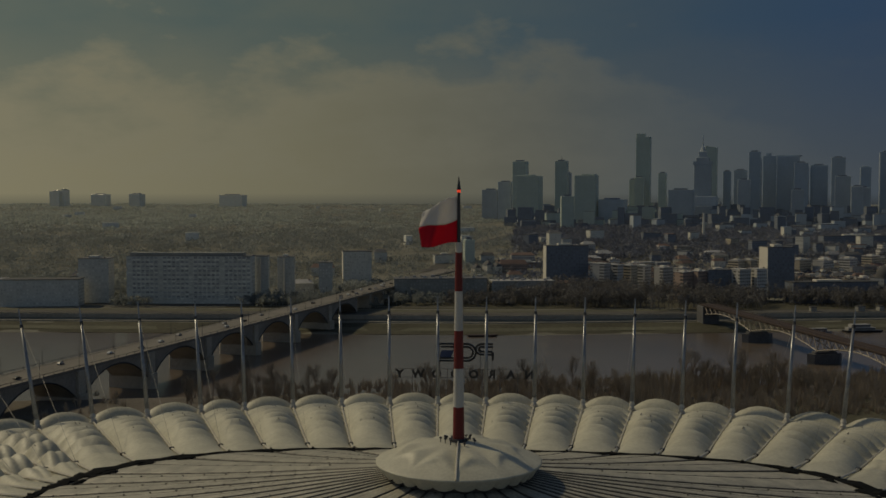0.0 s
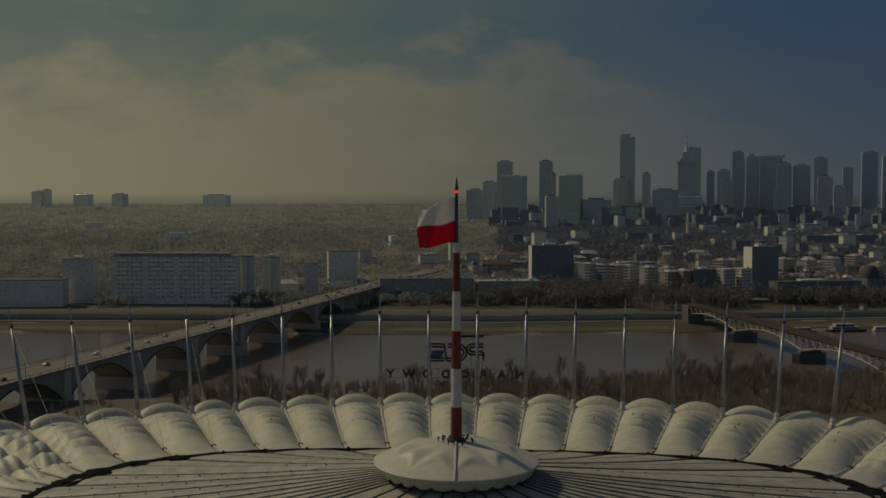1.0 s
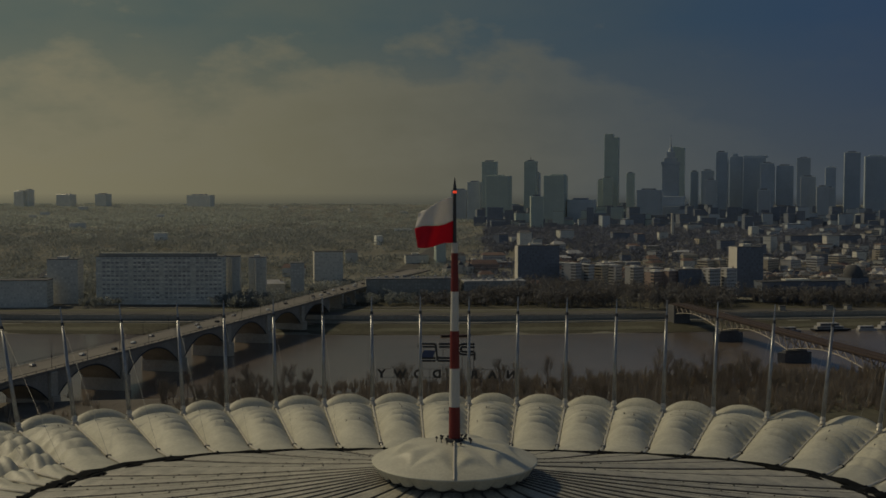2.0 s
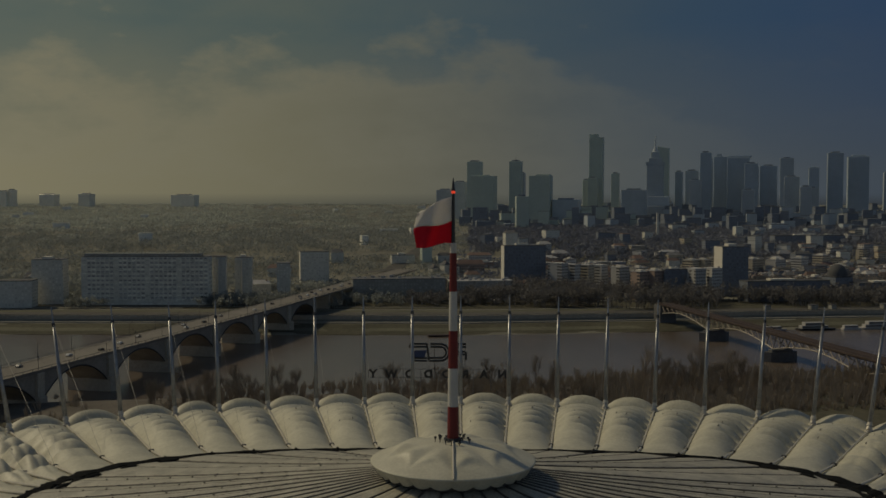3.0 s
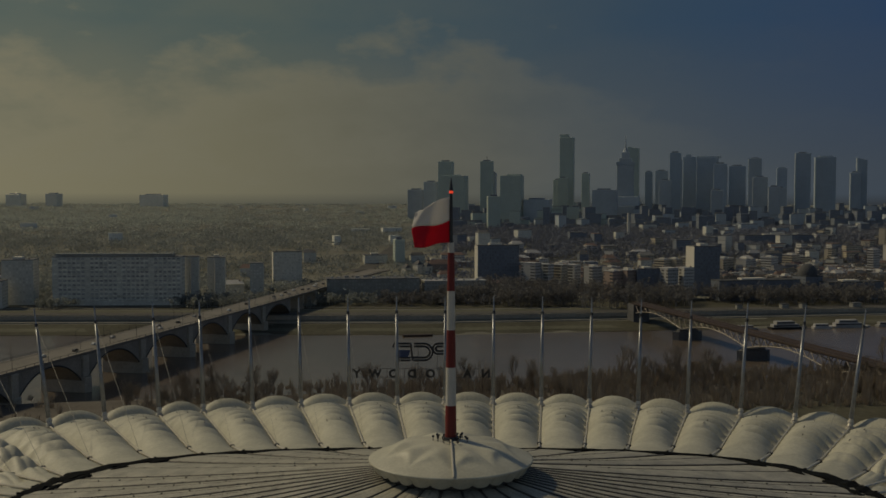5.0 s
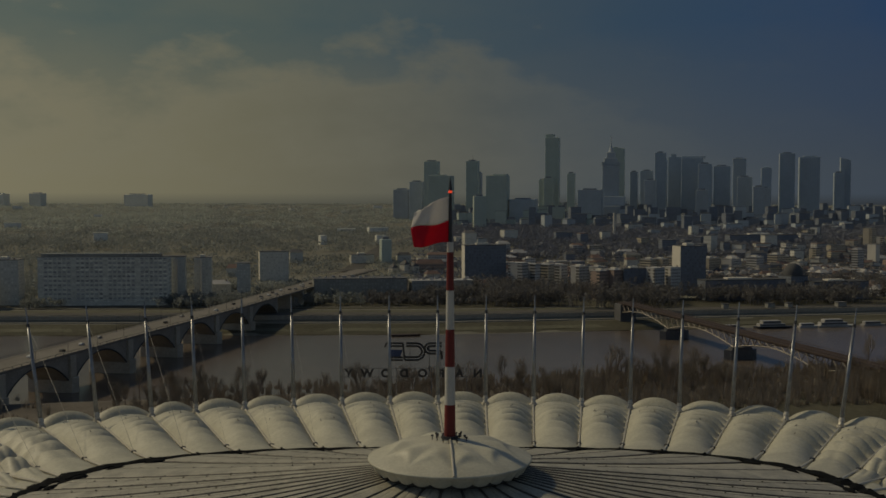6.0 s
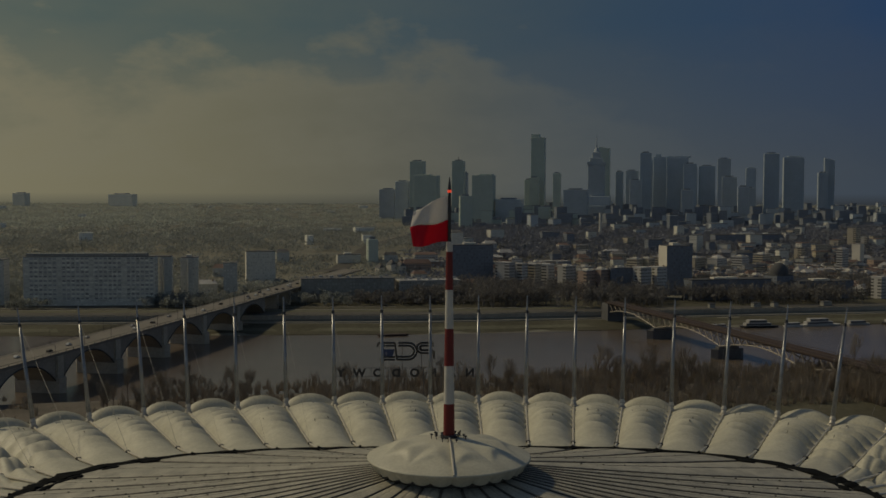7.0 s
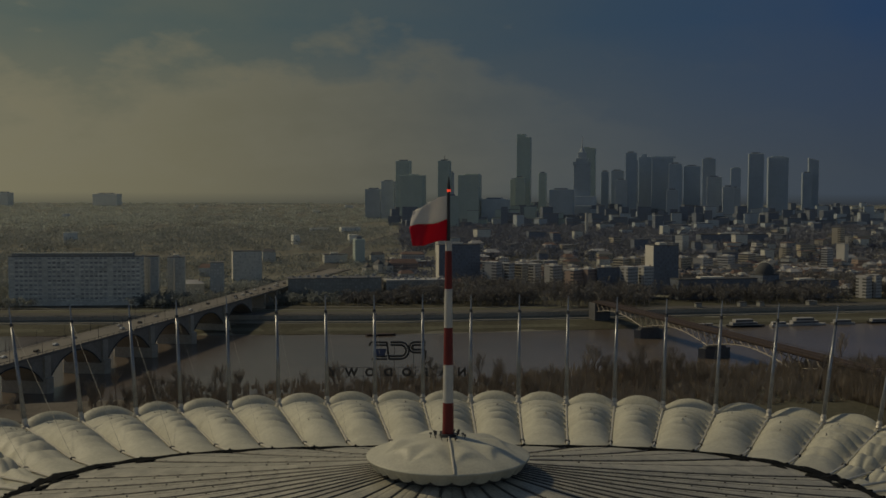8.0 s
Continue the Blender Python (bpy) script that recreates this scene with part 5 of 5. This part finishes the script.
boat(283, 742, 34, 8, M_DARKSTEEL, 11, 2, "long dark moored river boat with pale cabin")
boat(338, 752, 36, 8, M_SNOW, 11, 2, "white moored river boat with two cabin decks")
boat(312, 744, 18, 5, M_SNOW, 11, 1, "small pale grey boat moored at the bank")
boat(372, 758, 22, 6, M_SNOW, 11, 1, "pale grey moored boat with low cabin")
boat(246, 733, 22, 5, M_DARKW, 11, 1, "small grey boat moored at the bank")
boat(410, 766, 30, 6, M_DARKSTEEL, 11, 1, "long dark pontoon with a pale shed")
boat(-20, 692, 24, 6, M_RUST, 11, 0, "dark low open barge moored at the bank")

# low sheds on the bank by the moorings
for x, w in ((304, 7), (322, 5), (372, 9), (262, 5)):
    y = bank_far(x) + 33
    building(x, y, w, 5, 2.4, 11 + 8 * math.sin(x), M_DUN, M_ROOF, "shed", "low grey shed on the river bank", "shed", z=2.7, group="sheds on the bank")

# ---- trees ----
def bare_tree(seed, high):
    """A leafless tree: trunk and limbs in one part, the fine crown of twigs in another."""
    r = random.Random(seed)
    trunk, crown = bmesh.new(), bmesh.new()

    def grow(p, way, length, rad, level):
        q = p + way * length
        tube(trunk if level < 2 else crown, p, q, rad, rad * 0.6, 5 if level == 0 else 3, cap=False)
        if level == 4:
            return
        for i in range((6, 5, 4, 4)[level]):
            f = r.uniform(0.35, 1.0)
            side = Vector((r.uniform(-1, 1), r.uniform(-1, 1), r.uniform(0.0, 0.5))).normalized()
            grow(p.lerp(q, f), (way * r.uniform(0.7, 1.1) + side * r.uniform(0.4, 0.8) + Vector((0, 0, 0.25))).normalized(), length * r.uniform(0.5, 0.75), rad * 0.5, level + 1)

    grow(Vector((0, 0, -0.3)), Vector((r.uniform(-0.08, 0.08), r.uniform(-0.08, 0.08), 1)).normalized(), high * 0.42, high * 0.016, 0)
    ob = thing("tree", "bare brown winter tree on the near river bank", "tree", (0, 0, 0), "trees along the river bank")
    part("trunk", trunk, M_BARK, ob)
    part("crown", crown, M_TWIG, ob)
    return ob


rnd = random.Random(8)
TREES = [bare_tree(30 + i, h) for i, h in enumerate((13, 15, 17, 19, 14, 16))]
spots = []
for i in range(360):
    x = rnd.uniform(-330, 340)
    y = bank_near(x) - rnd.uniform(12, 75)
    if noise.noise(Vector((x / 45, 0.0, 7.7))) < -0.12 and rnd.random() < 0.8 or x < -150 and rnd.random() < 0.85:
        continue
    if abs(x + 191 - 0.217 * (y - 554)) < 16 or abs(x - 206.5 + 0.214 * (y - 573)) < 14:
        continue
    spots.append((x, y))
for i in range(70):
    y = rnd.uniform(250, 432)
    spots.append((206.5 - 0.214 * (y - 573) - rnd.uniform(7, 18), y))
for i, (x, y) in enumerate(spots):
    s = rnd.uniform(0.75, 1.3) if i < len(spots) - 70 else rnd.uniform(1.05, 1.4)
    m = Matrix.Translation((x, y, -0.4)) @ Matrix.Rotation(rnd.uniform(0, 6.28), 4, "Z") @ Matrix.Diagonal((s, s, s * rnd.uniform(0.9, 1.1), 1))
    if i < 6:
        TREES[i].matrix_basis = m
    else:
        t = copy_thing(TREES[i % 6], Matrix.Identity(4))
        t.matrix_basis = m


def woods(name, places, label, m, seed, count=44, spray=1.0, lump=1.0):
    """A far wood: each tree a few ragged lobes of small twig sprays over a stem; spray is their length in metres."""
    r = np.random.default_rng(seed)
    p = np.array(places)
    n = len(p)
    x, y, z, high, wide = p.T
    lobes = r.normal(0, 0.42, (n, 5, 3))
    lobes[..., 2] *= 0.8
    pick = r.integers(0, 5, (n, count))
    c = lobes[np.arange(n)[:, None], pick] * lump + r.normal(0, 0.27 + 0.25 * (1 - lump), (n, count, 3))
    c = np.clip(c, -1.15, 1.15) * np.stack([wide, wide, high * 0.42], 1)[:, None, :]
    c += np.stack([x, y, z + high * 0.58], 1)[:, None, :]
    c = c.reshape(-1, 3)
    way = r.normal(0, 1, c.shape) + (0, 0, 0.7)
    way *= (spray * r.uniform(0.6, 1.4, len(c)) / np.linalg.norm(way, axis=1))[:, None]
    across = np.cross(way, r.normal(0, 1, c.shape)) * 0.45
    tri = np.stack([c - way - across * 0.3, c + way * 0.6 - across, c + way + across], 1).reshape(-1, 3)
    stem = np.stack([np.stack([x + dx, y + dy, z + f * high], 1) for dx, dy, f in ((-0.3, 0, -0.05), (0.3, 0.1, -0.05), (0, 0, 0.75))], 1).reshape(-1, 3)
    verts = np.concatenate([tri, stem])
    faces = np.arange(len(verts)).reshape(-1, 3)
    me = bpy.data.meshes.new(name)
    me.from_pydata(verts.tolist(), [], faces.tolist())
    me.materials.append(m)
    return tagged(new(name, me), label, "trees", kind="stuff")


places = []
for i in range(5200):
    x = rnd.uniform(-620, 700)
    d = rnd.uniform(74 if x < 120 else 48, 300 if x < 0 else 210)
    y = bank_far(x) + d
    if noise.noise(Vector((x / 70, y / 70, 1.3))) < (-0.15 if x > -120 else 0.12):
        continue
    if any(abs(x - a) < r * 0.8 and abs(y - b) < r * 0.35 for a, b, r in taken) or abs(x + 191 - 0.217 * (y - 554)) < 15:
        continue
    places.append((x, y, ground_z(x, y), rnd.uniform(8, 13) if x < 0 else rnd.uniform(13, 21), rnd.uniform(3.5, 6)))
for i in range(110):
    x = rnd.uniform(-125, 45)
    y = rnd.uniform(832, 874)
    places.append((x, y, ground_z(x, y), rnd.uniform(7, 14), rnd.uniform(3, 5.5)))
woods("riverside_woods", [p for p in places if p[0] > -60], "dark leafless woods behind the far bank", M_RIVERWOOD, 3, 90, 0.9)
# the southern trees take the haze-paled colour
woods("riverside_woods", [p for p in places if p[0] <= -60], "leafless trees round the river blocks, greyed for haze", M_GROVE_HAZE, 3, 90, 0.9)
# wooded suburbs to the south, thinner parks among the roofs of the town
places, far_places, inner_places = [], [], []
for i in range(20000):
    y = 980 + 3750 * rnd.random() ** 1.3
    x = rnd.uniform(-0.5, 0.56) * (y + 150)
    south = x < -20 + 0.02 * (y - 900)
    if abs(x + 120 - 0.135 * (y - 1040)) < 18 or any(abs(x - a) < r * 0.6 and abs(y - b) < r * 0.5 for a, b, r in taken):
        continue
    belt = noise.noise(Vector((x / 420, y / 130, 5.7)))
    if rnd.random() > ((1.0 if belt > -0.22 else 0.35) if south else 0.5):
        continue
    k = 1 + (y - 1000) / 3000
    # farther trees get the paler colour more often, painting in the haze
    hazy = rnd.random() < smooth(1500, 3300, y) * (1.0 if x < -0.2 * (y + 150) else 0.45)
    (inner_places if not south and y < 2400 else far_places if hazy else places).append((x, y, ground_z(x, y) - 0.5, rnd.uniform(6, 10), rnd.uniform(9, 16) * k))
for i in range(4600):
    y = rnd.uniform(1300, 2250)
    x = rnd.uniform(0, 0.5 * (y + 150))
    if x > 330 + 0.1 * (y - 1330) and rnd.random() < 0.2:
        continue
    inner_places.append((x, y, ground_z(x, y) - 1, rnd.uniform(9, 15), rnd.uniform(5, 9)))
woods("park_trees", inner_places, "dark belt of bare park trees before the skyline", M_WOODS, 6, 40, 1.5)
woods("town_trees", places, "hazy bare trees of parks among the roofs", M_GROVE_HAZE, 5, 40, 1.3, 0.25)
woods("town_trees", far_places, "far trees paled for haze, running to the horizon", M_PARK_HAZE, 7, 40, 1.9, 0.2)


def brush(name, places, label, m, seed):
    """Thin upright stems that fan out of each clump."""
    r = random.Random(seed)
    verts, faces = [], []
    for x, y, z, high, wide in places:
        for j in range(16):
            a, b = r.uniform(-1, 1), r.uniform(-1, 1)
            h = high * r.uniform(0.55, 1.0) * (1 - 0.25 * (a * a + b * b))
            w = r.uniform(0.05, 0.13)
            bx, by, tx, ty = x + a * wide * 0.5, y + b * wide * 0.5, x + a * wide, y + b * wide
            k = len(verts)
            verts.extend(((bx - w, by, z), (bx + w, by, z), (tx, ty, z + h), (tx + r.uniform(-0.8, 0.8), ty, z + h * 0.9), (bx + (tx - bx) * 0.4 - w * 0.5, by, z + h * 0.4)))
            faces += [(k, k + 1, k + 2), (k + 4, k + 1, k + 3)]
    me = bpy.data.meshes.new(name)
    me.from_pydata(verts, [], faces)
    me.materials.append(m)
    return tagged(new(name, me), label, "bushes", kind="stuff")


places = []
for i in range(5200):
    x = rnd.uniform(-360, 360)
    y = bank_near(x) - rnd.uniform(2, 110)
    if abs(x + 191 - 0.217 * (y - 554)) < 15:
        continue
    if rnd.random() < (0.93 if x < -150 else 0.6 if x < -60 else 0):
        continue
    tall = 1.0 + 0.5 * noise.noise(Vector((x / 30, y / 60, 2.2))) + (0.35 if x > 60 else 0)
    places.append((x, y, -1.0, rnd.uniform(4, 9.5) * tall, rnd.uniform(1.0, 2.4)))
for i in range(900):
    y = rnd.uniform(240, 434)
    places.append((206.5 - 0.214 * (y - 573) - rnd.uniform(6.5, 26), y, -0.5, rnd.uniform(9, 18), rnd.uniform(1.4, 2.8)))
brush("bank_thicket", places, "brown leafless thicket along the near river bank", M_TWIG, 9)
